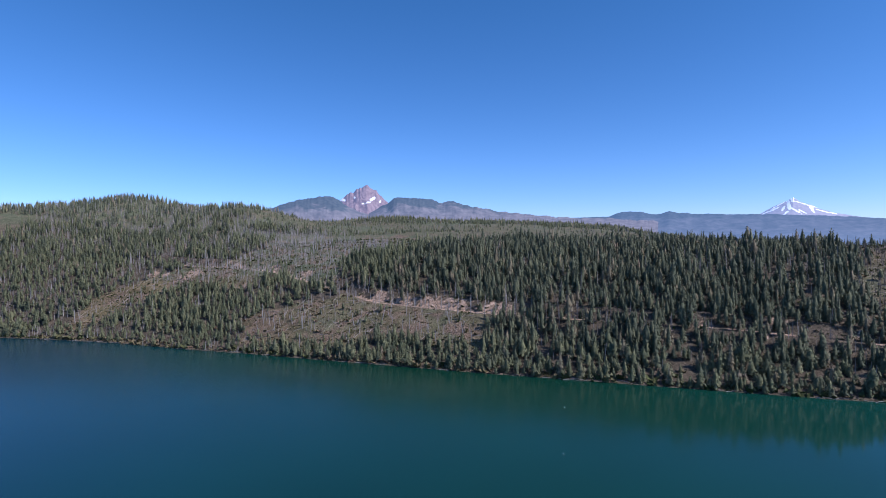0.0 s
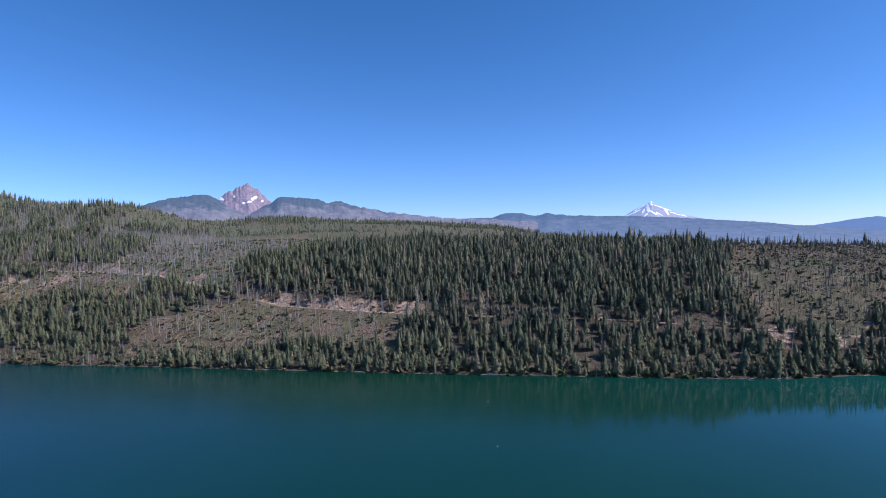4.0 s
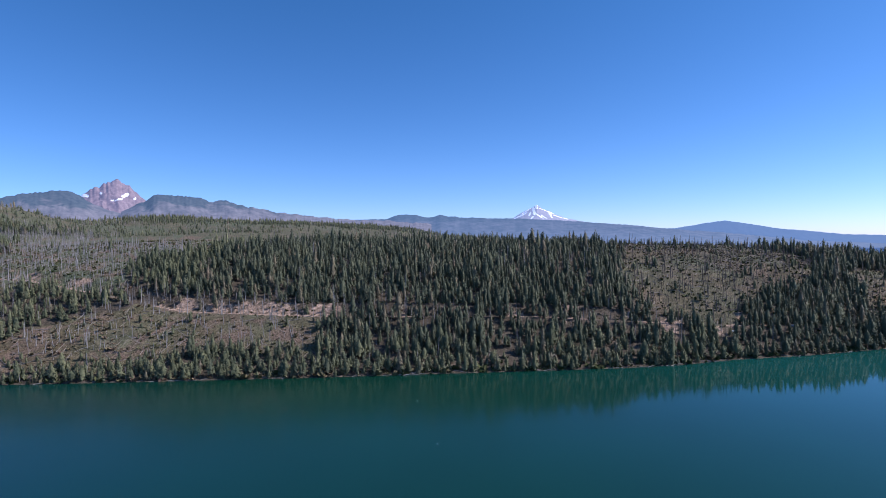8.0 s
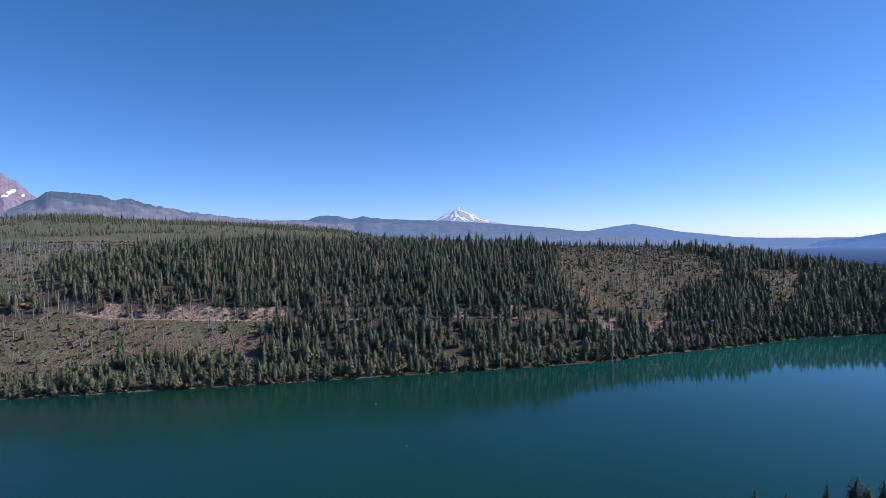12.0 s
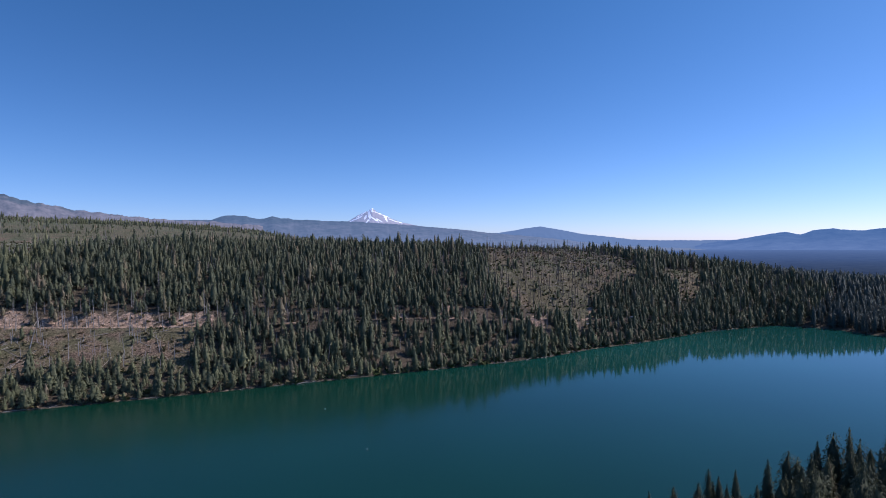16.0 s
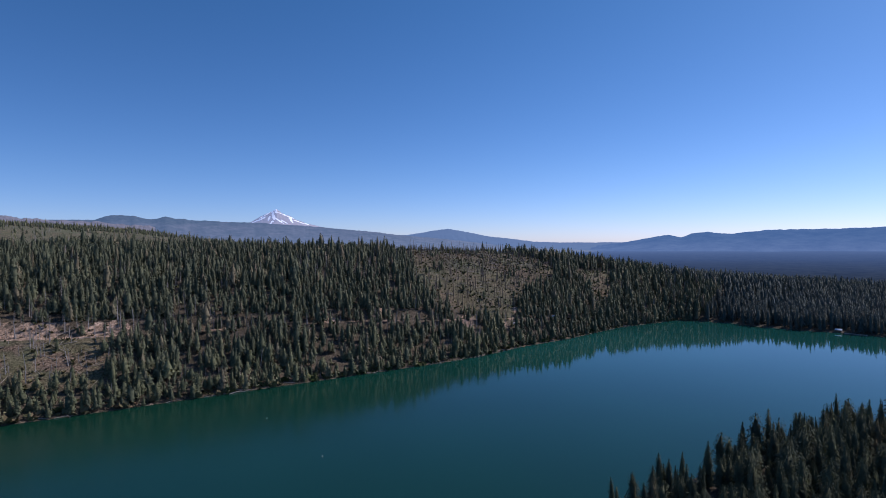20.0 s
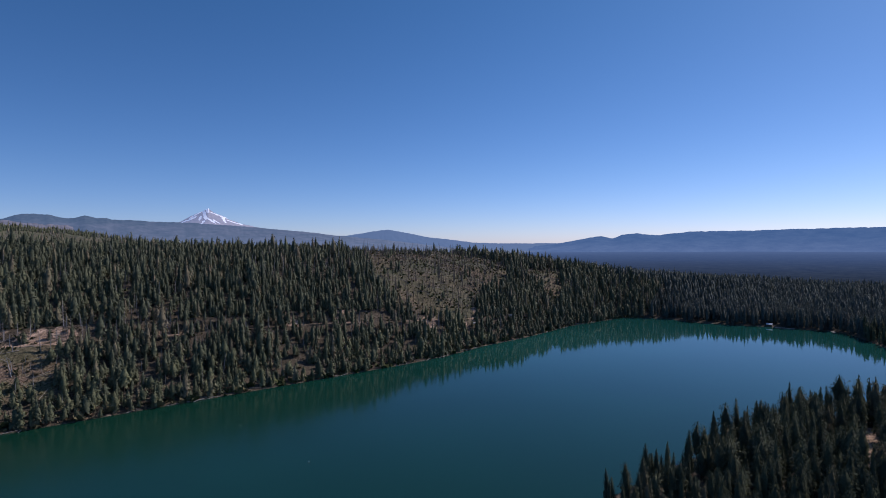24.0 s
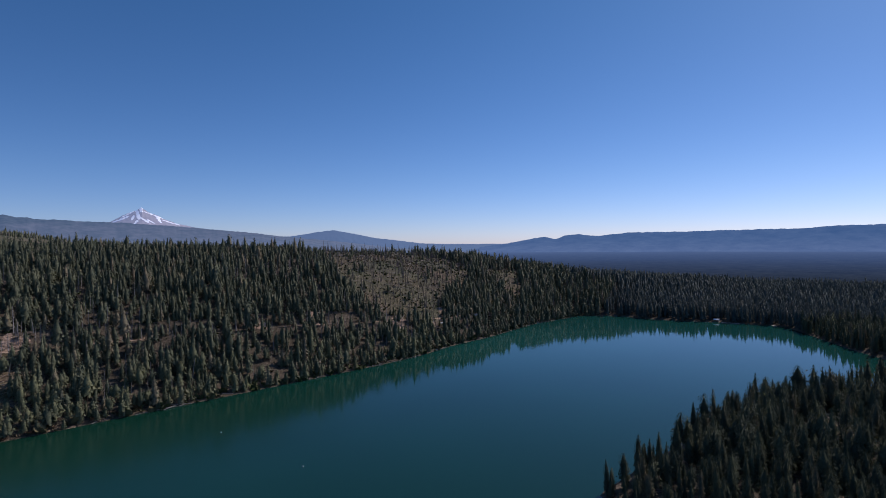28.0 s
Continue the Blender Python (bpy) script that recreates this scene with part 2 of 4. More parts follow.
# ---- building helpers ----
def mesh_of(name, verts, faces, mats, face_mat=None, attributes=None, flat=True, normals=None):
    """A mesh from arrays: verts (n, 3) and faces (m, 3 or 4)."""
    verts, faces = np.asarray(verts, np.float32), np.asarray(faces, np.int32)
    me = bpy.data.meshes.new(name)
    n, k = faces.shape
    me.vertices.add(len(verts))
    me.vertices.foreach_set("co", verts.ravel())
    me.loops.add(n * k)
    me.loops.foreach_set("vertex_index", faces.ravel())
    me.polygons.add(n)
    me.polygons.foreach_set("loop_start", np.arange(0, n * k, k, dtype=np.int32))
    me.polygons.foreach_set("loop_total", np.full(n, k, np.int32))
    for mat in mats:
        me.materials.append(mat)
    if face_mat is not None:
        me.polygons.foreach_set("material_index", np.asarray(face_mat, np.int32))
    me.polygons.foreach_set("use_smooth", np.full(n, not flat))
    for key, values in (attributes or {}).items():
        me.attributes.new(key, "FLOAT", "POINT").data.foreach_set("value", np.asarray(values, np.float32))
    me.update(calc_edges=True)
    if normals is not None:
        me.polygons.foreach_set("use_smooth", np.ones(n, bool))
        me.normals_split_custom_set_from_vertices(np.asarray(normals, np.float32))
    return me


def grid_faces(rows, cols):
    i = np.arange(rows * cols).reshape(rows, cols)
    return np.stack([i[:-1, :-1], i[:-1, 1:], i[1:, 1:], i[1:, :-1]], -1).reshape(-1, 4)


def part(name, bm, material, parent, label=""):
    """One mesh object from a bmesh, under a thing or a part."""
    me = bpy.data.meshes.new(name)
    bm.to_mesh(me)
    bm.free()
    me.materials.append(material)
    ob = new(name, me)
    ob.parent = parent
    return tagged(ob, label)


def inside(poly, x, y):
    x, y = np.asarray(x, float), np.asarray(y, float)
    hit = np.zeros(x.shape, bool)
    for (ax, ay), (bx, by) in zip(poly, poly[1:] + poly[:1]):
        if ay != by:
            hit ^= ((ay > y) != (by > y)) & (x < (y - ay) / (by - ay) * (bx - ax) + ax)
    return hit


# ---- lie of the land ----
LAKE = np.array([
    (-1000, 640), (-700, 590), (-426, 519), (-361, 504), (-290, 483), (-221, 454), (-161, 433), (-96, 407), (-32, 382),
    (22, 361), (70, 344), (122, 325), (164, 310), (212, 293), (253, 282), (299, 277), (359, 262), (449, 249),
    (530, 218), (547, 178), (531, 138), (531, 99), (533, 72), (529, 20), (517, 9), (459, -8), (416, -20),
    (370, -38), (320, -30), (270, 0), (240, 24), (212, 50), (182, 71), (148, 84), (112, 99), (74, 112), (58, 98), (36, 20),
    (-60, -60), (-300, -120), (-900, -60), (-1150, 300)], float)
E_U, E_V = np.array((0.944, -0.33)), np.array((0.33, 0.944))


def hashed(i, j, seed):
    v = np.sin(i * 127.1 + j * 311.7 + seed * 74.7) * 43758.5453
    return v - np.floor(v)


def value_noise(x, y, size, seed=0):
    """Smooth noise from -1 to 1 over a plan grid of that size."""
    x, y = np.asarray(x, float) / size, np.asarray(y, float) / size
    i, j = np.floor(x), np.floor(y)
    f, g = x - i, y - j
    f, g = f * f * (3 - 2 * f), g * g * (3 - 2 * g)
    a, b = hashed(i, j, seed), hashed(i + 1, j, seed)
    c, d = hashed(i, j + 1, seed), hashed(i + 1, j + 1, seed)
    return 2 * ((a * (1 - f) + b * f) * (1 - g) + (c * (1 - f) + d * f) * g) - 1


def rough(x, y, size, seed=0, octaves=3):
    return sum(value_noise(x, y, size / 2**k, seed + k) / 2**k for k in range(octaves)) / 1.75


def shore_distance(x, y):
    """Metres from the water's edge: positive on land, negative in the lake."""
    x, y = np.asarray(x, float), np.asarray(y, float)
    near, inside = np.full(x.shape, 1e9), np.zeros(x.shape, bool)
    for (ax, ay), (bx, by) in zip(LAKE, np.roll(LAKE, -1, axis=0)):
        dx, dy = bx - ax, by - ay
        k = np.clip(((x - ax) * dx + (y - ay) * dy) / (dx * dx + dy * dy), 0, 1)
        near = np.minimum(near, np.hypot(x - ax - k * dx, y - ay - k * dy))
        if ay != by:
            inside ^= ((ay > y) != (by > y)) & (x < (y - ay) / (by - ay) * dx + ax)
    return np.where(inside, -near, near)


def smooth(a, b, x):
    k = np.clip((x - a) / (b - a), 0, 1)
    return k * k * (3 - 2 * k)


def along(x, y):
    return x * E_U[0] + (y - 368) * E_U[1], x * E_V[0] + (y - 368) * E_V[1]


def road_line(u):
    """Inland distance and height of the forest road at a station along the far shore."""
    s = np.interp(u, (-500, -240, -90, 0, 90, 190, 260, 340, 420), (150, 124, 76, 68, 64, 60, 50, 38, 34))
    return s, np.interp(s, (0, 60, 120, 192), (0.5, 27, 57, 82))


def land_height(x, y):
    """Height of the ground over the lake's surface."""
    x, y = np.asarray(x, float), np.asarray(y, float)
    s = shore_distance(x, y)
    u, v = along(x, y)
    wavy = s + 5 * rough(x, y, 60, 3) * smooth(10, 60, s)
    slope = np.interp(wavy, (0, 4, 60, 120, 192, 240, 270), (0, 1.4, 27, 55, 73, 79, 80))
    fall = np.interp(u, (-500, -150, 40, 240, 340, 420, 470, 560, 640, 760, 900), (1.08, 1.1, 1, 1, 1, 0.98, 0.95, 0.83, 0.64, 0.3, 0.08))
    side = smooth(-30, 60, v)
    back = np.maximum(wavy - 245, 0)
    rise = np.interp(u, (-700, -100, 60, 200, 300, 420), (0.1, 0.105, 0.085, 0.02, -0.1, -0.16))
    far = np.where(rise > 0, 62 * (1 - np.exp(-rise * back / 62)), np.maximum(rise * back, -70))
    hill = slope * fall + far * (1 - smooth(420, 760, u))
    hill = hill + 52 * np.exp(-(((x + 575) / 185) ** 2 + ((y - 1030) / 200) ** 2)) + 10 * np.exp(-(((x + 570) / 62) ** 2 + ((y - 1010) / 90) ** 2))
    hill = hill + 40 * np.exp(-(((x + 335) / 110) ** 2 + ((y - 920) / 130) ** 2))
    hill = hill + 16 * np.exp(-(((x + 140) / 170) ** 2 + ((y - 1260) / 190) ** 2))
    hill = hill + 52 * np.exp(-(((x + 880) / 230) ** 2 + ((y - 960) / 200) ** 2))
    hill = hill + 2.2 * rough(x, y, 45, 11) * smooth(8, 50, s)
    flat = np.interp(s, (0, 5, 40, 300, 3000), (0, 1.2, 2.5, 7, 7)) + 0.8 * rough(x, y, 50, 5) * smooth(5, 30, s)
    z = np.maximum(hill, 0) * side + flat * (1 - side * np.clip(fall, 0, 1))
    # the road's bench, with the cut bank above it
    rs, rz = road_line(u)
    cut = (1 - smooth(400, 480, u)) * smooth(-560, -430, u) * side
    d = s - rs
    ragged = 2.5 * rough(x, y, 14, 21)
    bench = np.where(d < 4, rz, rz + np.minimum((d - 4) * 1.1 + ragged * smooth(4, 9, d), 9))
    z = z + (bench - z) * cut * smooth(-11, -5, d) * (1 - smooth(13, 20, d))
    bed = -np.minimum(-s * 0.25, 14)
    return np.where(s > 0, z, bed)


# open ground on the far slope: burnt and felled
CLEARINGS = [
    [(-182, 487), (-127, 499), (-102, 500), (-27, 458), (36, 422), (32, 400), (14, 392), (-14, 410), (-40, 424), (-72, 418), (-172, 448)],
    [(-214, 612), (-228, 710), (-212, 765), (-140, 785), (-71, 755), (-34, 715), (-32, 602), (-62, 584), (-98, 584), (-108, 556), (-100, 531), (-108, 509), (-131, 524), (-174, 560), (-198, 565)],
    [(284, 362), (303, 394), (346, 440), (362, 540), (480, 560), (610, 490), (552, 366), (470, 340), (402, 333), (350, 312), (318, 306), (288, 322), (280, 345)],
    [(500, 308), (540, 340), (590, 352), (640, 330), (560, 298), (478, 276), (466, 288)],
    [(-375, 525), (-367, 572), (-318, 605), (-253, 616), (-214, 690), (-190, 640), (-170, 560), (-198, 538), (-274, 576), (-318, 550), (-346, 520)],
]


def openness(x, y):
    far = 9 + 8 * (np.asarray(x) > 240)
    jx, jy = x + far * rough(x, y, 26, 31), y + far * rough(x, y, 26, 37)
    return np.any([inside(p, jx, jy) for p in CLEARINGS], axis=0)


# raw earth beside the road, seen through gaps in the trees
PARKED = [(330, 301), (381, 289), (517, 248)]
SCARS = [(333, 306, 5), (458, 272, 4), (-326, 610, 9), (-312, 604, 7), (-278, 595, 13), (-262, 590, 8), (156, 371, 3.5), (178, 372, 7), (208, 350, 3), (282, 319, 9), (262, 340, 3), (318, 306, 5)]


def scarred(x, y):
    """True on and just below a scar."""
    return np.any([np.hypot(x - px, (y - py + 5) * 0.65) < r + 1 for px, py, r in SCARS], axis=0)


def camp_track(x, y):
    """Metres from the middle of the dirt track through the near wood."""
    bend = 29 + 0.122 * (176 - x) + 0.6 * np.sin(x / 9.0)
    return np.abs(y - bend) + 1e3 * ((x < 150) | (x > 205))


def soil_amount(x, y, s, u):
    """Bare earth: the cut bank over the road in broken stretches, the washed edge of the lake, the road through the near wood."""
    d = s - road_line(u)[0]
    stretch = np.interp(u, (-430, -330, -200, -120, -100, 22, 38, 80, 100, 150, 180, 195, 215, 235, 290, 310, 360, 400, 420),
                        (0.1, 0.55, 0.4, 0.2, 0.75, 0.8, 0.05, 0.5, 0.15, 0.1, 0.25, 0.75, 0.5, 0.05, 0.6, 0.25, 0.35, 0.2, 0))
    ragged = 0.45 * rough(x, y, 11, 91)
    bank = (stretch + 1.7 * ragged - 0.1) * smooth(2, 5, d) * (1 - smooth(8, 16, d - 9 * rough(x, y, 15, 93))) * (stretch > 0.15)
    bank = np.maximum(bank, 0.9 * (1 - smooth(2.0, 3.6, np.abs(d + 0.5))) * (stretch > 0.3)) * (along(x, y)[1] > 0)
    for px, py, r in SCARS:
        away = np.hypot(x - px, 1.3 * (y - py)) / r + 0.5 * rough(x, y, 9, 92)
        bank = np.maximum(bank, 1.0 - 0.6 * away)
    edge = 0.36 * (1 - smooth(0.5, 2.5, s))
    edge = np.maximum(edge, 1.0 * (1 - smooth(2.0, 3.4, camp_track(x, y))))
    return np.clip(np.maximum(bank, edge), 0, 1)


# ---- ground: one sheet to the horizon ----
def spaced(a, b, step, low, high):
    """Even steps between a and b, ever longer ones out to low and high."""
    mid = np.arange(a, b + step, step)
    out, k = [], step
    while sum(out) < max(a - low, high - b):
        k *= 1.12
        out.append(k)
    reach = np.cumsum(out)
    return np.concatenate([(a - reach[reach < a - low])[::-1], mid, b + reach[reach < high - b]])


def build_ground():
    xs, ys = spaced(-480, 640, 3.2, -4700, 4800), spaced(-60, 700, 3.2, -3000, 4800)
    X, Y = np.meshgrid(xs, ys)
    S = shore_distance(X, Y)
    Z = land_height(X, Y)
    away = np.hypot(X - 100, Y - 300)
    Z = Z - smooth(1500, 4500, away) * np.maximum(Z - 5, 0)
    U, V = along(X, Y)
    opened = np.maximum(openness(X, Y) * (1 - 0.6 * (U > 230)), 0.55 * smooth(205, 260, S) * (V > 0) * (U < 330))
    soil = soil_amount(X, Y, S, U)
    fresh = smooth(215, 280, S) * (V > 0) * (U < 420) * np.clip(0.75 + 0.6 * rough(X, Y, 160, 99), 0, 1)
    fresh = np.maximum(fresh, openness(X, Y) * np.clip(0.8 * rough(X, Y, 50, 101) + 1.0 * smooth(85, 120, S) * (U < 100), 0, 0.35 + 0.6 * (U < 100)))
    fresh = np.maximum(fresh, openness(X, Y) * (U > 230) * np.clip(0.15 + 1.0 * rough(X, Y, 45, 103), 0, 0.75))
    me = mesh_of("ground", np.stack([X, Y, Z], -1).reshape(-1, 3), grid_faces(*X.shape), [M_GROUND], None,
                 {"open": opened.ravel(), "soil": soil.ravel(), "regrowth": fresh.ravel()}, flat=False)
    tagged(new("ground", me), "forest floor of brown litter, olive brush and bare pinkish earth", "ground", kind="structure")


build_ground()

# ---- the lake ----
bm = bmesh.new()
bmesh.ops.create_grid(bm, x_segments=24, y_segments=14, size=0.5)
bmesh.ops.scale(bm, vec=(1900, 980, 1), verts=bm.verts)
bmesh.ops.translate(bm, vec=(-270, 280, 0.0), verts=bm.verts)
me = bpy.data.meshes.new("water")
bm.to_mesh(me)
bm.free()
me.materials.append(M_WATER)
tagged(new("water", me), "calm teal-green lake mirroring the dark forest", "lake", kind="structure")


# ---- far mountains ----
def far_range(name, label, mat, eye, dist, depth, skyline, foot, crag=0.1, step=0.08, snow=None, seed=0, curve=1.0):
    """A range as a sheet of relief: its foot is nearer than its crest by depth. skyline: (bearing, degrees of height) along the crest."""
    az = np.arange(skyline[0][0], skyline[-1][0] + step, step)
    up = np.interp(az, *zip(*skyline))
    plain = np.array([np.interp(np.linspace(a - 0.6, a + 0.6, 25), az, up).mean() for a in az])
    up = up + crag * 0.5 * np.array([value_noise(a * 1.0, seed, 0.5, seed) + 0.8 * value_noise(a, seed, 0.17, seed + 1) for a in az])
    rows = 30 if snow is None else 64
    k = np.append(np.linspace(0, 1, rows - 2), (1.05, 1.15))[:, None]
    r = dist - depth + depth * k
    A = np.radians(az)[None, :] + 0 * k
    jag = np.clip(k, 0, 1) ** 3
    crest = dist * np.tan(np.radians(up[None, :] * jag + plain[None, :] * (1 - jag)))
    low = dist * math.tan(radians(foot))
    shape = np.where(k <= 1, np.clip(k, 0, 1) ** curve, 1 - (k - 1) * 3)
    fan = A * dist + 40 * rough(A * dist, r, 150, seed + 4)
    ridges = 0.6 * np.abs(rough(fan, r * 0.6, 190, seed + 5, 3)) + 0.4 * np.abs(rough(fan + r * 0.2, r * 0.5, 70, seed + 6, 3))
    z = low + (crest - low) * shape
    z = z - np.maximum(crest - low, 0) * crag * 1.5 * ridges * np.clip(k * (1 - k) * 4, 0, 1)
    X, Y = eye[0] + r * np.sin(A), eye[1] + r * np.cos(A)
    attr = {}
    if snow is not None:
        bearing, height = np.degrees(A), np.degrees(np.arctan(z / r)) + 0 * A
        wobble = 0.75 * rough(bearing * 1600, height * 2600, 260, seed + 9, 3)
        lies = np.full(z.shape, -1.0)
        for a, e, wide, tall, skew in snow:
            lies = np.maximum(lies, 1 - np.hypot((bearing - a - skew * (height - e)) / wide, (height - e) / tall))
        attr["snow"] = np.clip(0.5 + 0.5 * (lies + wobble), 0, 1).ravel()
    me = mesh_of(name, np.stack([X, Y, 88 + z + 0 * A], -1).reshape(-1, 3), grid_faces(rows, len(az)), [mat], None, attr, flat=False)
    return tagged(new(name, me), label, "mountain", kind="structure")


# the third argument is a haze colour that the slopes give off as glow
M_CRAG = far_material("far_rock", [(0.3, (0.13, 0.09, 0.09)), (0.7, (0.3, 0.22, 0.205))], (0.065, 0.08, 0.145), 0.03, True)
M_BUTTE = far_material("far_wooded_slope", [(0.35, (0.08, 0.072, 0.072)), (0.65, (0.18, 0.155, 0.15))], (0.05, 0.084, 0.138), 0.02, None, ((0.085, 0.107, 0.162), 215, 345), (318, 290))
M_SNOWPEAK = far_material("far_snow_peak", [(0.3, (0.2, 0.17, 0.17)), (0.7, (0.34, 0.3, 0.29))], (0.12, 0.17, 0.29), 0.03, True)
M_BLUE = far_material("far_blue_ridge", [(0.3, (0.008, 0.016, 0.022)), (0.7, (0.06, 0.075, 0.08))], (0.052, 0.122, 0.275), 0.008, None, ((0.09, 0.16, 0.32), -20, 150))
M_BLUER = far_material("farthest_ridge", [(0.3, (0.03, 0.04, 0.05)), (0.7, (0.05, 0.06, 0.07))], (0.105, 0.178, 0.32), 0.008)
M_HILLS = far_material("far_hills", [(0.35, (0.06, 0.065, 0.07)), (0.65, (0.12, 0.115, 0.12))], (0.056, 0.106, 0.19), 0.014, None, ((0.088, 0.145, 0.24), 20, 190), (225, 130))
EARLY, LATE = (-26, 6), (-68, 22)
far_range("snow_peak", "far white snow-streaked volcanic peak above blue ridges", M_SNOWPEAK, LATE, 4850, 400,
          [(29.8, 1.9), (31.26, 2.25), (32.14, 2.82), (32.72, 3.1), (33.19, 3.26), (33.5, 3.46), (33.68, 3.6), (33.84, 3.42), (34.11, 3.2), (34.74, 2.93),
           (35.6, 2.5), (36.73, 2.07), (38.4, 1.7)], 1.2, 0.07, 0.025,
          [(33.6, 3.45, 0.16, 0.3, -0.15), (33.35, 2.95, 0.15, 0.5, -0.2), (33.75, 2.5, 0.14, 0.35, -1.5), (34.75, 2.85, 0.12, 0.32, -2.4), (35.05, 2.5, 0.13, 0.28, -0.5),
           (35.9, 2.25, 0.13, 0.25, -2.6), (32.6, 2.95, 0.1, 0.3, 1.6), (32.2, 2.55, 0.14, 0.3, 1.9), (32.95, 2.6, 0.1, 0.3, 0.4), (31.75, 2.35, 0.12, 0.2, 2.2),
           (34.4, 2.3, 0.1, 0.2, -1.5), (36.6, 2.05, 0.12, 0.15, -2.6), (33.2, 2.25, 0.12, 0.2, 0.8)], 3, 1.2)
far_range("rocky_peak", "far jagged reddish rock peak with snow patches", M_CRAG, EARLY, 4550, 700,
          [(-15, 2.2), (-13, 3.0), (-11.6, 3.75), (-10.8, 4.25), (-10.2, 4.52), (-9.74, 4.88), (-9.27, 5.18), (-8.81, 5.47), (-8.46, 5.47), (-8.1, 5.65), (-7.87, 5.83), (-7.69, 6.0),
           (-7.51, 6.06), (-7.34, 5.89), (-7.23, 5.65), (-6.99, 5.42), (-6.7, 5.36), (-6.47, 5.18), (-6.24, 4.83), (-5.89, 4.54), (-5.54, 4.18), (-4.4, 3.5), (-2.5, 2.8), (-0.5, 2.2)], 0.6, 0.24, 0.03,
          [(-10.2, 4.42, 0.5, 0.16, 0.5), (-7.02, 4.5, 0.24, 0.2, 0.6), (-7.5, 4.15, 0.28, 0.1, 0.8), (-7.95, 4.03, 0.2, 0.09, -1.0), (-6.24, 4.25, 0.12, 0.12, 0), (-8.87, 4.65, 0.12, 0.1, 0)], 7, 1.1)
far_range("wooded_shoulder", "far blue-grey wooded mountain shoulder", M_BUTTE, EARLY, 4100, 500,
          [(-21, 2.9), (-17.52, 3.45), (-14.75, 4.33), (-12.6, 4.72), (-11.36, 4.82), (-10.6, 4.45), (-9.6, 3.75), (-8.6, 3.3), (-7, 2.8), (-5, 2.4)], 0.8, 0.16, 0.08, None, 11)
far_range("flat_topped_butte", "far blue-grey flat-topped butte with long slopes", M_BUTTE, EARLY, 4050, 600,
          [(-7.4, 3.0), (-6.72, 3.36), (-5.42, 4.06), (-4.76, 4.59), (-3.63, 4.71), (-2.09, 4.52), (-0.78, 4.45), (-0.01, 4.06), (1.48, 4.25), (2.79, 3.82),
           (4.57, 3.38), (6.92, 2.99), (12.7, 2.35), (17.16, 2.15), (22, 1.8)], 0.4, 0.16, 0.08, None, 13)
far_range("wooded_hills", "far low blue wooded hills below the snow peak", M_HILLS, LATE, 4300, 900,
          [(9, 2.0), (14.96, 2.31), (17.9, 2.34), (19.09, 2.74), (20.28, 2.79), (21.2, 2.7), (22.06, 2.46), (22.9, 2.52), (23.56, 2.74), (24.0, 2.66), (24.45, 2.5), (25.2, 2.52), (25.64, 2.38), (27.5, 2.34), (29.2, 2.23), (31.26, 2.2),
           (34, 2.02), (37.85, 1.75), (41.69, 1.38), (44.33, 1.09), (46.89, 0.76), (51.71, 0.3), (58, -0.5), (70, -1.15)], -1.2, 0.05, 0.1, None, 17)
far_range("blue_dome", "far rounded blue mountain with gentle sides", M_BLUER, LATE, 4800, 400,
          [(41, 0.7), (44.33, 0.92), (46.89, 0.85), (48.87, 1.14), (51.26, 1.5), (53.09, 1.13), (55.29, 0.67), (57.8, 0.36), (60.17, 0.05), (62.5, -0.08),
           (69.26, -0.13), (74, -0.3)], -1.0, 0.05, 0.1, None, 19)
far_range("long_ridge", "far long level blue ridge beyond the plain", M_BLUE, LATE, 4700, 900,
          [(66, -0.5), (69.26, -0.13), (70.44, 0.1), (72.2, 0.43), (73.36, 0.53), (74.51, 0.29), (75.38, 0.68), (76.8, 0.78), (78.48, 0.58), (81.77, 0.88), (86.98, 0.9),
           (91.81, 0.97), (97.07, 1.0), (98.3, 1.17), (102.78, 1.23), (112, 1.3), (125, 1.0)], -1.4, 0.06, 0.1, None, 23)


# ---- the wooded plain beyond the outlet: its canopy, blue haze painted in with distance ----
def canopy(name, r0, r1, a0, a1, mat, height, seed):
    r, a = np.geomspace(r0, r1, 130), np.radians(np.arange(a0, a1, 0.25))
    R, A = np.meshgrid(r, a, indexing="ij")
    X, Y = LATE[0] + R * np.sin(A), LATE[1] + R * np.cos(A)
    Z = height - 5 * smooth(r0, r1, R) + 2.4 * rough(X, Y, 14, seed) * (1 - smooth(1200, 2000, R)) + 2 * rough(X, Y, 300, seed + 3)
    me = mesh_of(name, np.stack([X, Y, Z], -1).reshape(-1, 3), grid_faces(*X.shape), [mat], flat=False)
    tagged(new(name, me), "canopy of the far forested plain, blue haze painted as glow", "forest", kind="structure")


# painted haze glows from 1 km out, near enough to shift as the camera moves
canopy("hazed_plain_canopy", 1030, 4300, 40, 116, canopy_material(), 18, 71)


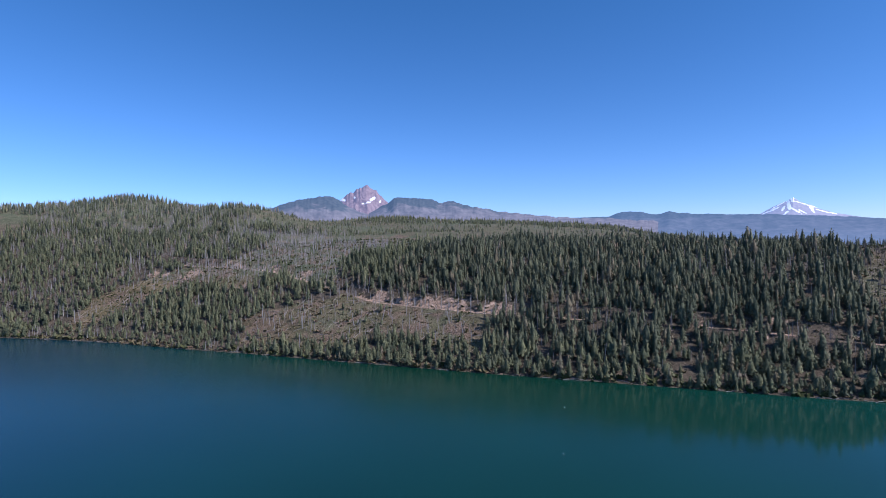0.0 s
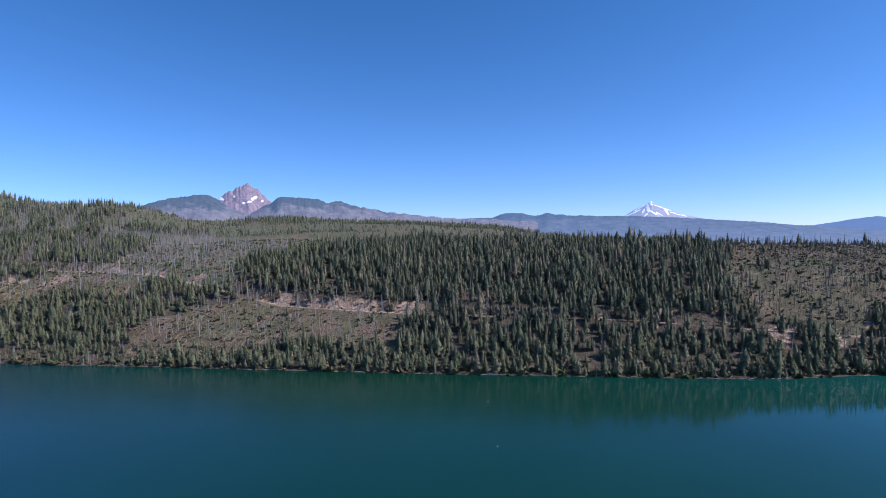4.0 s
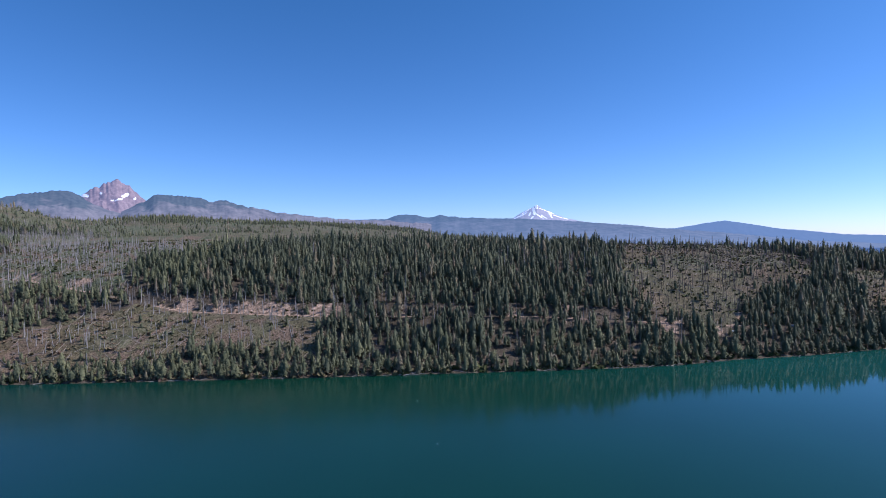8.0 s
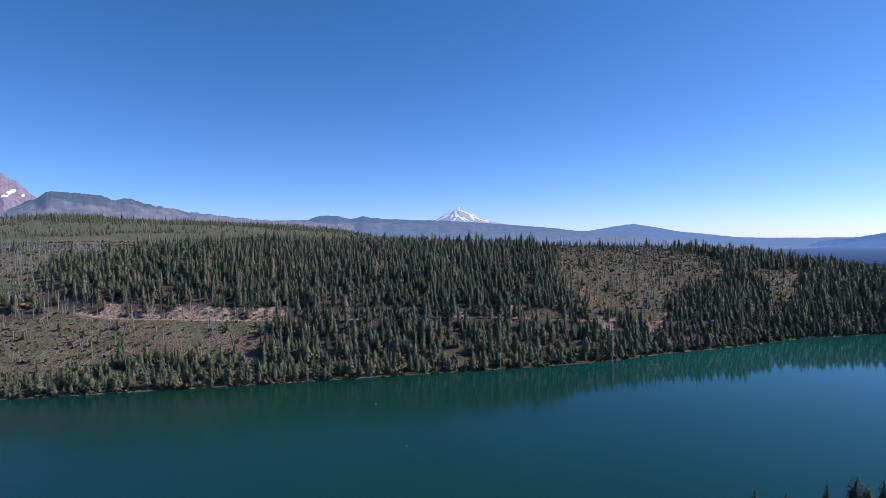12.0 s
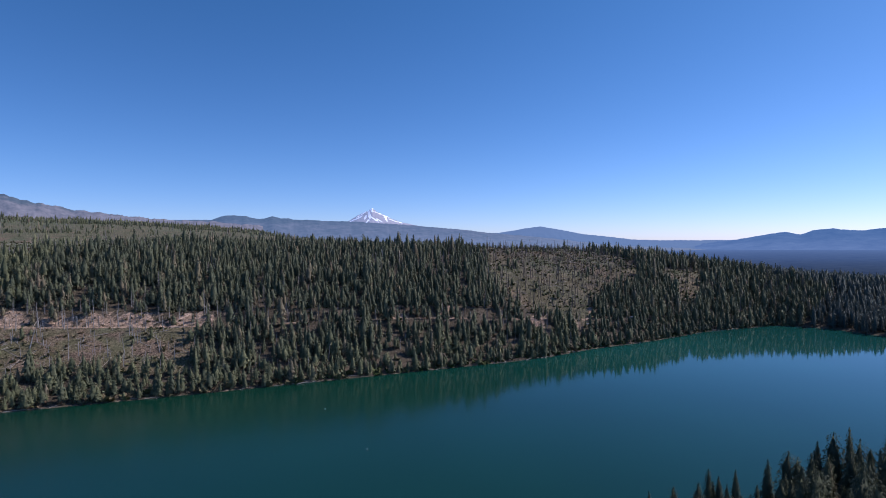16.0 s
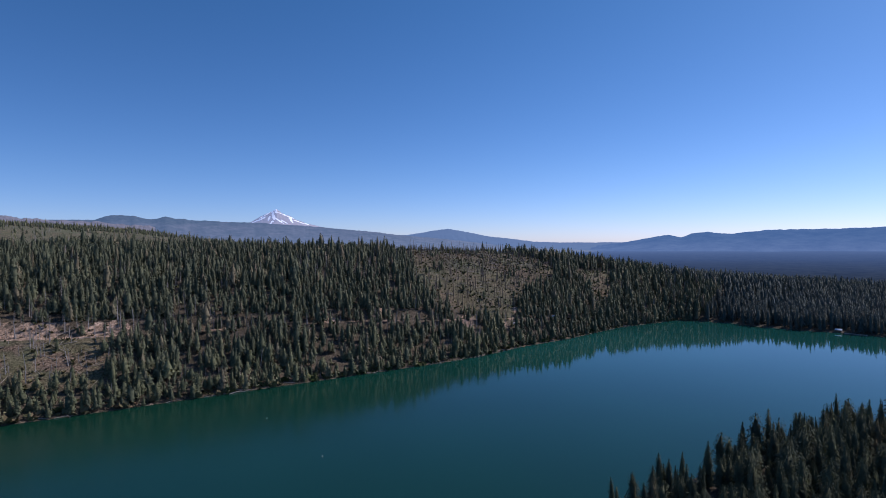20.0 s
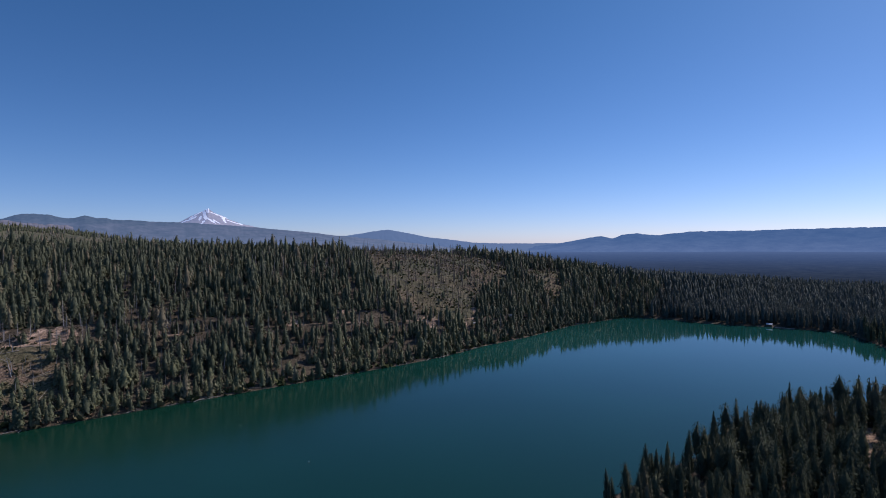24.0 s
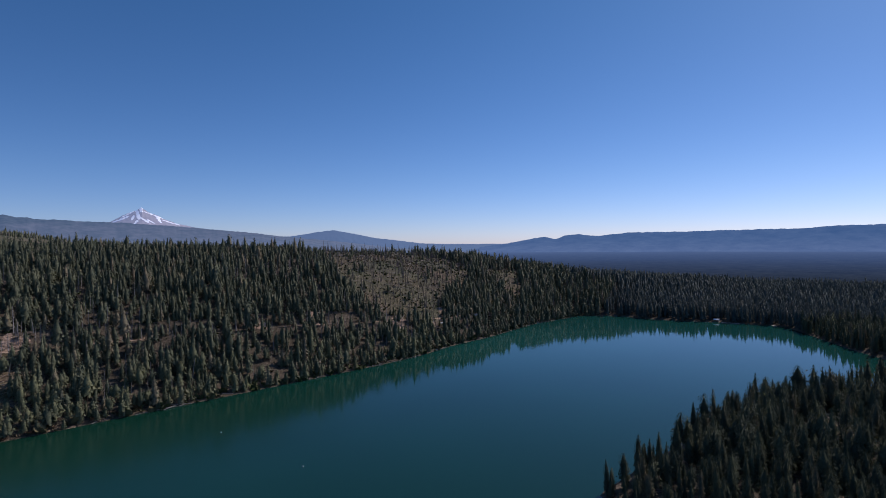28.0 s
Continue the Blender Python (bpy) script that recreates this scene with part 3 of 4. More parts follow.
# ---- conifers ----
def tufted(rng, tufts, radius, bare=0.1, taper=0.75, size=0.1, sides=3, lumps=0.18):
    """A unit-height conifer: a tapered trunk, and a crown of small drooping sprays on limbs of uneven length round a dense heart.
    Returns verts, faces, and 1 for trunk faces."""
    verts, faces, kind = [], [], []

    def add(pts, tris, k):
        o = len(verts)
        verts.extend(pts)
        faces.extend([tuple(o + i for i in f) for f in tris])
        kind.extend([k] * len(tris))

    lean = rng.normal(0, 0.012, 2)
    phase = rng.uniform(0, 6.28, 4)

    def reach(f, a):
        r = radius * (1 - f) ** taper * (0.5 + 0.5 * min(1, f * 7))
        swell = math.sin(2 * a + phase[0] + 5 * f) + math.sin(3 * a - 9 * f + phase[1]) + 0.8 * math.sin(27 * f + phase[2]) + 0.6 * math.sin(46 * f + a + phase[3])
        return r * (1 + lumps * swell) + 0.004

    def at(r, a, z):
        return (r * math.cos(a) + lean[0] * z, r * math.sin(a) + lean[1] * z, z)

    turns = np.arange(sides) * 2 * math.pi / sides
    add([at(r, a, z) for z, r in ((0.0, 0.014), (0.97, 0.002)) for a in turns],
        [t for i in range(sides) for t in ((i, (i + 1) % sides, sides + i), ((i + 1) % sides, sides + (i + 1) % sides, sides + i))], 1)
    heart = 4
    rings = [(0.06, 0.6), (0.55, 0.62)]
    add([at(k * reach(f, a), a, bare + (1 - bare) * f) for f, k in rings for a in np.arange(heart) * 2 * math.pi / heart] + [at(0, 0, 0.95)],
        [t for i in range(heart) for t in ((i, (i + 1) % heart, heart + i), ((i + 1) % heart, heart + (i + 1) % heart, heart + i), (heart + i, heart + (i + 1) % heart, 2 * heart))], 0)
    for i in range(tufts):
        f = 1 - (1 - (i + rng.random()) / tufts) ** 0.72
        a = i * 2.39996 + rng.uniform(-0.4, 0.4)
        z = bare + (1.0 - bare) * f
        r = reach(f, a) * rng.uniform(0.5, 1.05)
        big = size * (0.45 + 0.75 * (1 - f)) * rng.uniform(0.6, 1.3)
        half = 0.5 * big * rng.uniform(0.7, 1.1) / max(r, 0.02)
        half = min(half, 1.1)
        tip = r + big * rng.uniform(0.05, 0.38)
        droop = big * rng.uniform(0.3, 1.0)
        twist = rng.uniform(-0.35, 0.35) * big
        add([at(r * 0.85, a - half, z + twist), at(r * 0.85, a + half, z - twist), at(tip, a + rng.uniform(-0.4, 0.4) * half, z - droop)], [(0, 2, 1)], 0)
    add([at(0.012, 0, 0.93), at(0.012, 2.1, 0.93), at(0.012, 4.2, 0.93), at(0, 0, 1.01)], [(0, 1, 3), (1, 2, 3), (2, 0, 3)], 0)
    return np.array(verts), np.array(faces), np.array(kind)


def twiggy_tree(rng, twigs, radius, bare=0.15):
    """A unit-height dead conifer: a grey trunk with thin bare limbs."""
    verts, faces, kind = [], [], []
    lean = rng.normal(0, 0.015, 2)
    ring = [(r * math.cos(a) + lean[0] * z, r * math.sin(a) + lean[1] * z, z) for z, r in ((0.0, 0.016), (1.0, 0.003)) for a in np.arange(3) * 2 * math.pi / 3]
    verts += ring
    faces += [t for i in range(3) for t in ((i, (i + 1) % 3, 3 + i), ((i + 1) % 3, 3 + (i + 1) % 3, 3 + i))]
    kind += [1] * 6
    for i in range(twigs):
        f = (i + rng.random()) / twigs
        z, a = bare + (0.97 - bare) * f, i * 2.4 + rng.uniform(-0.6, 0.6)
        r = radius * (1 - f) ** 0.6 * rng.uniform(0.3, 1.2) + 0.012
        c, k, w, o = math.cos(a), math.sin(a), rng.uniform(0.008, 0.018), len(verts)
        x, y = lean[0] * z, lean[1] * z
        verts += [(x, y, z + w), (x, y, z - w), (x + c * r - k * 0.3 * r * rng.normal(), y + k * r + c * 0.3 * r * rng.normal(), z - r * rng.uniform(0.1, 0.7))]
        faces.append((o, o + 1, o + 2))
        kind.append(0)
    return np.array(verts), np.array(faces), np.array(kind)


def soft_normals(v, f, k):
    """Normals that swell out of the crown, so that the boughs shade as one soft mass; boughs are wound to face outwards."""
    out = np.stack([v[:, 0], v[:, 1], 0 * v[:, 2]], -1)
    out /= np.linalg.norm(out, axis=1, keepdims=True) + 1e-6
    own = np.cross(v[f[:, 1]] - v[f[:, 0]], v[f[:, 2]] - v[f[:, 0]])
    want = out[f].mean(1) + (0, 0, 0.5)
    turn = ((own * want).sum(1) < 0) & (k == 0)
    f[turn] = f[turn][:, ::-1]
    own[turn] *= -1
    own /= np.linalg.norm(own, axis=1, keepdims=True) + 1e-9
    mean = np.zeros_like(v)
    for c in range(3):
        np.add.at(mean, f[:, c], own)
    mean /= np.linalg.norm(mean, axis=1, keepdims=True) + 1e-9
    n = out + (0, 0, 0.4) + 0.75 * mean
    return n / np.linalg.norm(n, axis=1, keepdims=True)


def snag(rng, stubs=5):
    """A unit-height dead trunk, broken at the top, with stubs of limbs."""
    verts, faces = [], []

    def tube(p, q, r0, r1, sides):
        o = len(verts)
        d = (Vector(q) - Vector(p)).normalized()
        e1 = d.orthogonal().normalized()
        e2 = d.cross(e1)
        for base, r in ((Vector(p), r0), (Vector(q), r1)):
            verts.extend([tuple(base + r * (math.cos(a) * e1 + math.sin(a) * e2)) for a in np.arange(sides) * 2 * math.pi / sides])
        for i in range(sides):
            j = (i + 1) % sides
            faces.extend([(o + i, o + j, o + sides + i), (o + j, o + sides + j, o + sides + i)])

    top = rng.normal(0, 0.02, 2)
    tube((0, 0, -0.03), (top[0] * 0.5, top[1] * 0.5, 0.5), 0.021, 0.015, 5)
    tube((top[0] * 0.5, top[1] * 0.5, 0.5), (top[0], top[1], 1.0), 0.015, 0.006, 5)
    for _ in range(stubs):
        z, a, r = rng.uniform(0.35, 0.95), rng.uniform(0, 6.28), rng.uniform(0.03, 0.09)
        tube((top[0] * z, top[1] * z, z), (top[0] * z + r * math.cos(a), top[1] * z + r * math.sin(a), z + rng.uniform(-0.02, 0.04)), 0.005, 0.002, 3)
    return np.array(verts), np.array(faces), np.zeros(len(faces), int)


def planted(name, templates, places, rng, mats, label, category):
    """Many alike plants joined into one object. places: x, y, z, height, width, tint; a template each by chance."""
    V, F, K, T, N, base = [], [], [], [], [], 0
    soft = category == "forest"
    pick = rng.integers(0, len(templates), len(places))
    for t, (v, f, k) in enumerate(templates):
        p = places[pick == t]
        if not len(p):
            continue
        a = rng.uniform(0, 2 * math.pi, len(p))
        c, s = np.cos(a)[:, None], np.sin(a)[:, None]
        tilt = rng.normal(0, 0.045 if templates is SNAGS else 0.02, (len(p), 2))
        hz = v[None, :, 2] * p[:, 3:4]
        x = (v[None, :, 0] * c - v[None, :, 1] * s) * p[:, 3:4] * p[:, 4:5] + tilt[:, :1] * hz + p[:, :1]
        y = (v[None, :, 0] * s + v[None, :, 1] * c) * p[:, 3:4] * p[:, 4:5] + tilt[:, 1:] * hz + p[:, 1:2]
        V.append(np.stack([x, y, hz + p[:, 2:3]], -1).reshape(-1, 3))
        if soft:
            m = soft_normals(v, f, k)
            N.append(np.stack([m[None, :, 0] * c - m[None, :, 1] * s, m[None, :, 0] * s + m[None, :, 1] * c, m[None, :, 2] + 0 * c], -1).reshape(-1, 3))
        F.append((f[None] + (base + np.arange(len(p)) * len(v))[:, None, None]).reshape(-1, 3))
        K.append(np.tile(k, len(p)))
        T.append(np.repeat(p[:, 5], len(v)))
        base += len(p) * len(v)
    me = mesh_of(name, np.concatenate(V), np.concatenate(F), mats, np.concatenate(K), {"tint": np.concatenate(T)}, normals=np.concatenate(N) if soft else None)
    return tagged(new(name, me), label, category, kind="stuff")


def scatter(x0, x1, y0, y1, step, rng):
    gx, gy = np.meshgrid(np.arange(x0, x1, step), np.arange(y0, y1, step))
    return gx.ravel() + rng.normal(0, 0.5, gx.size) * step, gy.ravel() + rng.normal(0, 0.5, gx.size) * step


rng = np.random.default_rng(5)
FIRS = [tufted(rng, 72, r, b, p, 0.125) for r, b, p in ((0.145, 0.08, 0.42), (0.155, 0.1, 0.36), (0.13, 0.14, 0.46), (0.17, 0.08, 0.55), (0.135, 0.22, 0.3),
                                                        (0.12, 0.1, 0.4), (0.145, 0.3, 0.28), (0.115, 0.06, 0.5))]
GHOSTS = [twiggy_tree(rng, 30, r) for r in (0.1, 0.13, 0.08)]
FIRS_FAR = [tufted(rng, 14, r, 0.05, p, 0.24) for r, p in ((0.16, 0.4), (0.175, 0.34), (0.145, 0.5), (0.155, 0.38), (0.18, 0.45))]
FIRS_NEAR = [tufted(rng, 620, r, b, p, 0.052, 5, 0.22) for r, b, p in ((0.14, 0.06, 0.5), (0.17, 0.12, 0.33), (0.12, 0.08, 0.6), (0.185, 0.2, 0.28), (0.135, 0.16, 0.4))]
SNAGS = [snag(rng, n) for n in (3, 5, 7)]


def forest_edge(u):
    """Inland distance at which the slope's tall forest gives way to the plateau."""
    return np.interp(u, (-600, -460, -320, -270, -140, -70, -20, 160, 260), (300, 360, 370, 270, 220, 222, 300, 300, 330))


def far_slope_trees():
    """Live and dead trees of the far slope, thinned where it is open."""
    x, y = scatter(-640, 720, 190, 900, 4.25, rng)
    s = shore_distance(x, y)
    u, v = along(x, y)
    keep = (s > 0.9) & (v > -20) & (s < forest_edge(u) + 16 * rough(x, y, 40, 59)) & (u < 660) & (y > 192)
    x, y, s, u = x[keep], y[keep], s[keep], u[keep]
    d = s - road_line(u)[0]
    opened = openness(x, y)
    thick = 1.06 + 1.0 * rough(x, y, 26, 41) - 0.25 * smooth(230, 285, s) * (u < -60)
    thick = thick - (0.24 + 0.3 * smooth(600, 720, y)) * (1 - smooth(-170, -80, u))
    thick = np.where(opened, 0.03 + 0.05 * (rough(x, y, 30, 43) > 0.3) + 0.02 * (u > 230), thick)
    thick = np.where(opened & (s < 26), 0.5, thick)
    thick = np.where((d < 0) & ~opened & (u > -100), np.maximum(thick, 0.8), thick)
    bare = (u > -430) & (u < 330)
    thick = np.where(bare & (u < 45) & (d > -5.5) & (d < 15), np.where(d < 4, 0.0, 0.16), thick)
    thick = np.where(bare & (u >= 45) & (d > -2.0) & (d < 10), np.where(d < 2.5, 0.0, 0.65), thick)
    thick = np.where(scarred(x, y), 0.15, thick)
    thick = np.where(np.any([np.hypot(x - px, y - py + 1) < 3.2 for px, py in PARKED], axis=0), 0, thick)
    roll = rng.random(len(x))
    thick = np.where((rough(x, y, 48, 71) > 0.22) & ~opened, 0.75 * thick, thick)
    thick = np.where((rough(x, y, 19, 77) > 0.42) & ~opened & (s > 10), 0.3 * thick, thick)
    live = roll < thick
    dead = ~live & (rng.random(len(x)) < np.where(opened, 0.3 + 0.4 * ((u < 230) & (s > 95)) + 0.15 * (u > 230), 0.1 + 0.22 * (u < -60)))
    h = (7.0 + rng.gamma(2.4, 2.75, len(x))) * np.where(s < 22, 0.72, 1.0) * np.where(opened, 0.6, 1.0) * (0.9 + 0.2 * rough(x, y, 60, 47))
    h = np.clip(h * (1 - 0.1 * smooth(130, 200, s) - 0.1 * smooth(210, 260, s) * (u > 40) + 0.22 * smooth(420, 500, u)) * (1 - 0.25 * (1 - smooth(-200, -80, u)) * (1 - smooth(140, 165, s))), 4, 25)
    h = 0.9 * h
    z = land_height(x, y) - 0.3
    tint = np.clip(0.42 + 0.3 * rough(x, y, 50, 53) + rng.normal(0, 0.27, len(x)), 0, 0.99)
    wide = rng.uniform(0.98, 1.6, len(x)) * np.where(s < 22, 1.15, 1.0) * np.clip(15 / h, 0.9, 1.35)
    return np.stack([x, y, z, h, wide, tint], -1), live, dead, s, u, opened


trees, live, dead, s_at, u_at, opened = far_slope_trees()
young = live & ((s_at < 30) & (u_at < 330) & (rng.random(len(trees)) < 0.75) | opened | (u_at < -90) & (rng.random(len(trees)) < np.where((s_at > 150) & (u_at < -250), 0.6, 0.88)))
planted("slope_forest", FIRS, trees[live & ~young], rng, [M_FIR, M_BARK], "dense dark blue-green conifer forest on the slope", "forest")
planted("shore_forest", FIRS, trees[young], rng, [M_YOUNG, M_BARK], "young olive-green conifers along the water's edge", "forest")
ghosts = trees[dead].copy()
ghosts[:, 3] = rng.uniform(3, 9, len(ghosts)) * np.where(rng.random(len(ghosts)) < 0.15, 1.6, 1)
ghosts[:, 4] = rng.uniform(0.9, 1.7, len(ghosts))
twiggy = trees[~live & ~dead & ~opened & (rng.random(len(trees)) < np.interp(u_at, (-200, -60, 120, 260), (0.9, 0.5, 0.3, 0.4)))].copy()
twiggy[:, 3] *= 0.8
planted("bare_trees", GHOSTS, twiggy, rng, [M_GHOST, M_SNAG], "grey dead conifers still holding their twigs", "dead trees")
east = u_at[dead] > 230
planted("dead_trees", SNAGS, ghosts[~east], rng, [M_SNAG], "grey standing dead trunks left by a fire", "dead trees")
planted("scorched_trees", SNAGS, ghosts[east], rng, [M_SCORCHED], "brown scorched trunks standing on the burnt slope", "dead trees")


def plateau_trees():
    x, y = scatter(-1000, 420, 540, 1330, 5.8, rng)
    s = shore_distance(x, y)
    u, v = along(x, y)
    keep = (s > forest_edge(u)) & (u < 300) & ~openness(x, y)
    x, y, s = x[keep], y[keep], s[keep]
    roll = rng.random(len(x))
    thick = np.clip(0.5 + 0.9 * rough(x, y, 45, 61), 0.08, 1)
    h = rng.normal(5.8, 2.3, len(x)).clip(2, 14) * np.where(rng.random(len(x)) < 0.06, 1.6, 1)
    west = 1 - smooth(-420, -250, x)
    thick = np.clip(thick + 0.3 * west, 0.12, 1)
    h = h * (1 + 0.8 * west)
    lost = np.full(len(x), 0.3) + 0.35 * west

    def spot(px, py, rx, ry):
        return ((x - px) / rx) ** 2 + ((y - py) / ry) ** 2 + 0.5 * rough(x, y, 40, 65) < 1

    # a green meadow below the hill, open regrowth over the plateau, a stand of grey snags, dark stands on the crests
    for place, live_share, tall, dead_share in ((spot(20, 880, 320, 200), 0.08, 0.8, 0.07), (spot(-90, 812, 150, 30), 0.8, 0.9, 0.3), (spot(-490, 838, 60, 22), 0.05, 0.7, 0.05),
                                                (spot(-215, 880, 85, 110), 0.35, 0.9, 0.35), (spot(-120, 1225, 105, 50), 0.95, 1.35, 0.1), (spot(60, 1240, 60, 25), 0.8, 1.3, 0.1),
                                                (spot(-445, 945, 50, 40), 0.7, 1.6, 0.2), (spot(-640, 930, 80, 60), 0.6, 1.2, 0.5), (spot(-500, 960, 330, 170), 0.42, 0.9, 0.55), (spot(-600, 1045, 40, 30), 0.5, 1.3, 0.3), (spot(-300, 720, 160, 110), 0.62, 1.4, 0.5)):
        thick, h, lost = np.where(place, live_share, thick), np.where(place, h * tall, h), np.where(place, dead_share, lost)
    h = np.minimum(h, 14.5)
    live = roll < thick
    dead = ~live & (rng.random(len(x)) < lost)
    tint = np.clip(0.24 + 0.3 * rough(x, y, 70, 63) + rng.normal(0, 0.16, len(x)), 0, 0.9)
    return np.stack([x, y, land_height(x, y) - 0.3, h, rng.uniform(1.0, 1.6, len(x)) * np.clip(9 / h, 0.75, 1.2), tint], -1), live, dead


more, live2, dead2 = plateau_trees()
fresh_ones = live2 & (rng.random(len(more)) < np.where(more[:, 0] < -330, 0.15, 0.75))
planted("plateau_regrowth", FIRS_FAR, more[fresh_ones], rng, [M_YOUNG, M_BARK], "thin green conifer regrowth on the plateau", "forest")
planted("plateau_forest", FIRS_FAR, more[live2 & ~fresh_ones], rng, [M_FIR, M_BARK], "scattered dark conifers over the plateau and its hill", "forest")
grey = dead2 & (rng.random(len(more)) < 0.6)
planted("plateau_bare_trees", GHOSTS, more[grey], rng, [M_GHOST, M_SNAG], "grey dead conifers still holding twigs on the plateau", "dead trees")
planted("plateau_dead_trees", SNAGS[:1], more[dead2 & ~grey], rng, [M_SNAG], "pale dead trunks scattered over the plateau", "dead trees")

def outlet_trees(step, nearest, farthest):
    x, y = scatter(498, 1180, -330, 520, step, rng)
    s = shore_distance(x, y)
    u, v = along(x, y)
    keep = (s > nearest) & (s < farthest) & (np.hypot(x - 536, y - 74) > 9) & (np.hypot(x - LATE[0], y - LATE[1]) < 1040) & ((u > 655) | (v < -20) | (y < 192)) & (y > 15 - 0.25 * (x + 118))
    x, y = x[keep], y[keep]
    tint = np.clip(rng.normal(0.2, 0.1, len(x)), 0, 0.9)
    return np.stack([x, y, land_height(x, y) - 0.3, rng.normal(17, 1.9, len(x)).clip(11, 22), rng.uniform(0.95, 1.3, len(x)), tint], -1)


planted("outlet_forest", FIRS, outlet_trees(5.0, 1.5, 70), rng, [M_HAZED_FIR, M_BARK], "dark conifers standing round the lake's end", "forest")
planted("plain_forest", FIRS_FAR, outlet_trees(6.8, 70, 2000), rng, [M_HAZED_FIR, M_BARK], "level dark conifer forest beyond the lake's end", "forest")


# ---- the wood on the near point ----
def trunk_and_crown(v, f, k):
    out, n = [], soft_normals(v, f, k)
    for which, name, mat in ((1, "trunk", M_BARK), (0, "crown", M_NEAR)):
        g = f[k == which]
        used, g = np.unique(g, return_inverse=True)
        out.append((name, mesh_of(name, v[used], g.reshape(-1, 3), [mat], normals=n[used])))
    return out


def tree_thing(v, f, k, label, group):
    base = new("conifer_tree")
    for name, me in trunk_and_crown(v, f, k):
        new(name, me).parent = base
    return tagged(base, label, "tree", group)


x, y = scatter(44, 508, -150, 120, 4.0, rng)
s = shore_distance(x, y)
u, v = along(x, y)
keep = (s > 1.0) & (x > 60) & (v < -60) & (camp_track(x, y) > np.where((x > 160) & (x < 196), 3.6, 2.4)) & (y > 35 - 0.23 * (x + 118)) & (rng.random(len(x)) < 0.62 + 0.45 * rough(x, y, 22, 83))
x, y, s = x[keep], y[keep], s[keep]
h = (rng.normal(15.5, 4.0, len(x)) * np.where(s < 6, 0.85, 1.0)).clip(5, 23)
h = np.minimum(h, np.interp(x, (60, 68, 76, 95, 125), (5, 8, 12, 14, 22)))
h = np.where((x > 138) & (x < 172) & (np.abs(y - 36) < 9), np.minimum(h, 9.5), h)
near = np.stack([x, y, land_height(x, y) - 0.2, h, rng.uniform(0.85, 1.25, len(x)), rng.uniform(0, 0.9, len(x))], -1)
order = np.argsort(np.hypot(near[:, 0] - 140, near[:, 1] - 70))
near = near[order]
models = [tree_thing(*t, "dark green conifer with drooping boughs on the near point", "conifers on the near point") for t in FIRS_NEAR]
for i, (px, py, pz, ph, pw, _) in enumerate(near[:300]):
    m = pose(px, py, pz, rng.normal(0, 1), rng.normal(0, 1), rng.uniform(0, 360)) @ Matrix.Diagonal((ph * pw, ph * pw, ph, 1))
    if i < len(models):
        models[i].matrix_basis = m
    else:
        copied = copy_thing(models[i % len(models)], Matrix.Identity(4))
        copied.matrix_basis = m
rest = near[300:]
close = np.hypot(rest[:, 0] - 140, rest[:, 1] - 70) < 95
planted("near_wood", FIRS_NEAR, rest[close], rng, [M_NEAR, M_BARK], "dark conifers filling the near point", "forest")
planted("bay_wood", FIRS, rest[~close], rng, [M_NEAR, M_BARK], "dark conifers filling the near shore", "forest")


# ---- brush, fallen trunks ----
def bush(rng, blades):
    """A unit-wide low shrub of leaning blades."""
    verts, faces = [], []
    for _ in range(blades):
        a, b = rng.uniform(0, 6.28), rng.uniform(0, 6.28)
        r, h = rng.uniform(0.15, 0.55), rng.uniform(0.3, 0.8)
        c = np.array((0.25 * math.cos(b), 0.25 * math.sin(b), 0)) * rng.random()
        side = np.array((-math.sin(a), math.cos(a), 0)) * rng.uniform(0.14, 0.3)
        tip = np.array((math.cos(a) * r, math.sin(a) * r, h))
        o = len(verts)
        verts += [c - side, c + side, tip + 0.6 * side - (0, 0, 0.1), tip - 0.6 * side]
        faces += [(o, o + 1, o + 2), (o, o + 2, o + 3)]
    return np.array(verts), np.array(faces), np.zeros(len(faces), int)


BUSHES = [bush(rng, n) for n in (5, 6, 7)]
x, y = scatter(-460, 620, 200, 720, 2.5, rng)
s = shore_distance(x, y)
u, v = along(x, y)
opened = openness(x, y)
d = s - road_line(u)[0]
lot = np.where(opened, 0.65 + 0.6 * rough(x, y, 16, 95), np.where(s < 7, 0.95, 0.12))
lot = np.where((d > -4) & (d < 3), 0, np.where((d > 3) & (d < 18), 0.6, lot))
keep = (s > 0.25) & (v > -20) & (s < 290) & (rng.random(len(x)) < lot)
x, y = x[keep], y[keep]
size = rng.gamma(3.0, 0.4, len(x)).clip(0.4, 3.0) * np.where(shore_distance(x, y) < 6, 1.9, 1.0)
scrub = np.stack([x, y, land_height(x, y) - 0.15, size, rng.uniform(1.0, 1.7, len(x)), np.clip(0.4 + 0.2 * (x < 60) * (y < 500) + 0.55 * rough(x, y, 40, 97) + rng.normal(0, 0.16, len(x)), 0, 1)], -1)
planted("brush", BUSHES, scrub, rng, [M_BRUSH], "low olive and rust-brown brush on the burnt slope", "brush")


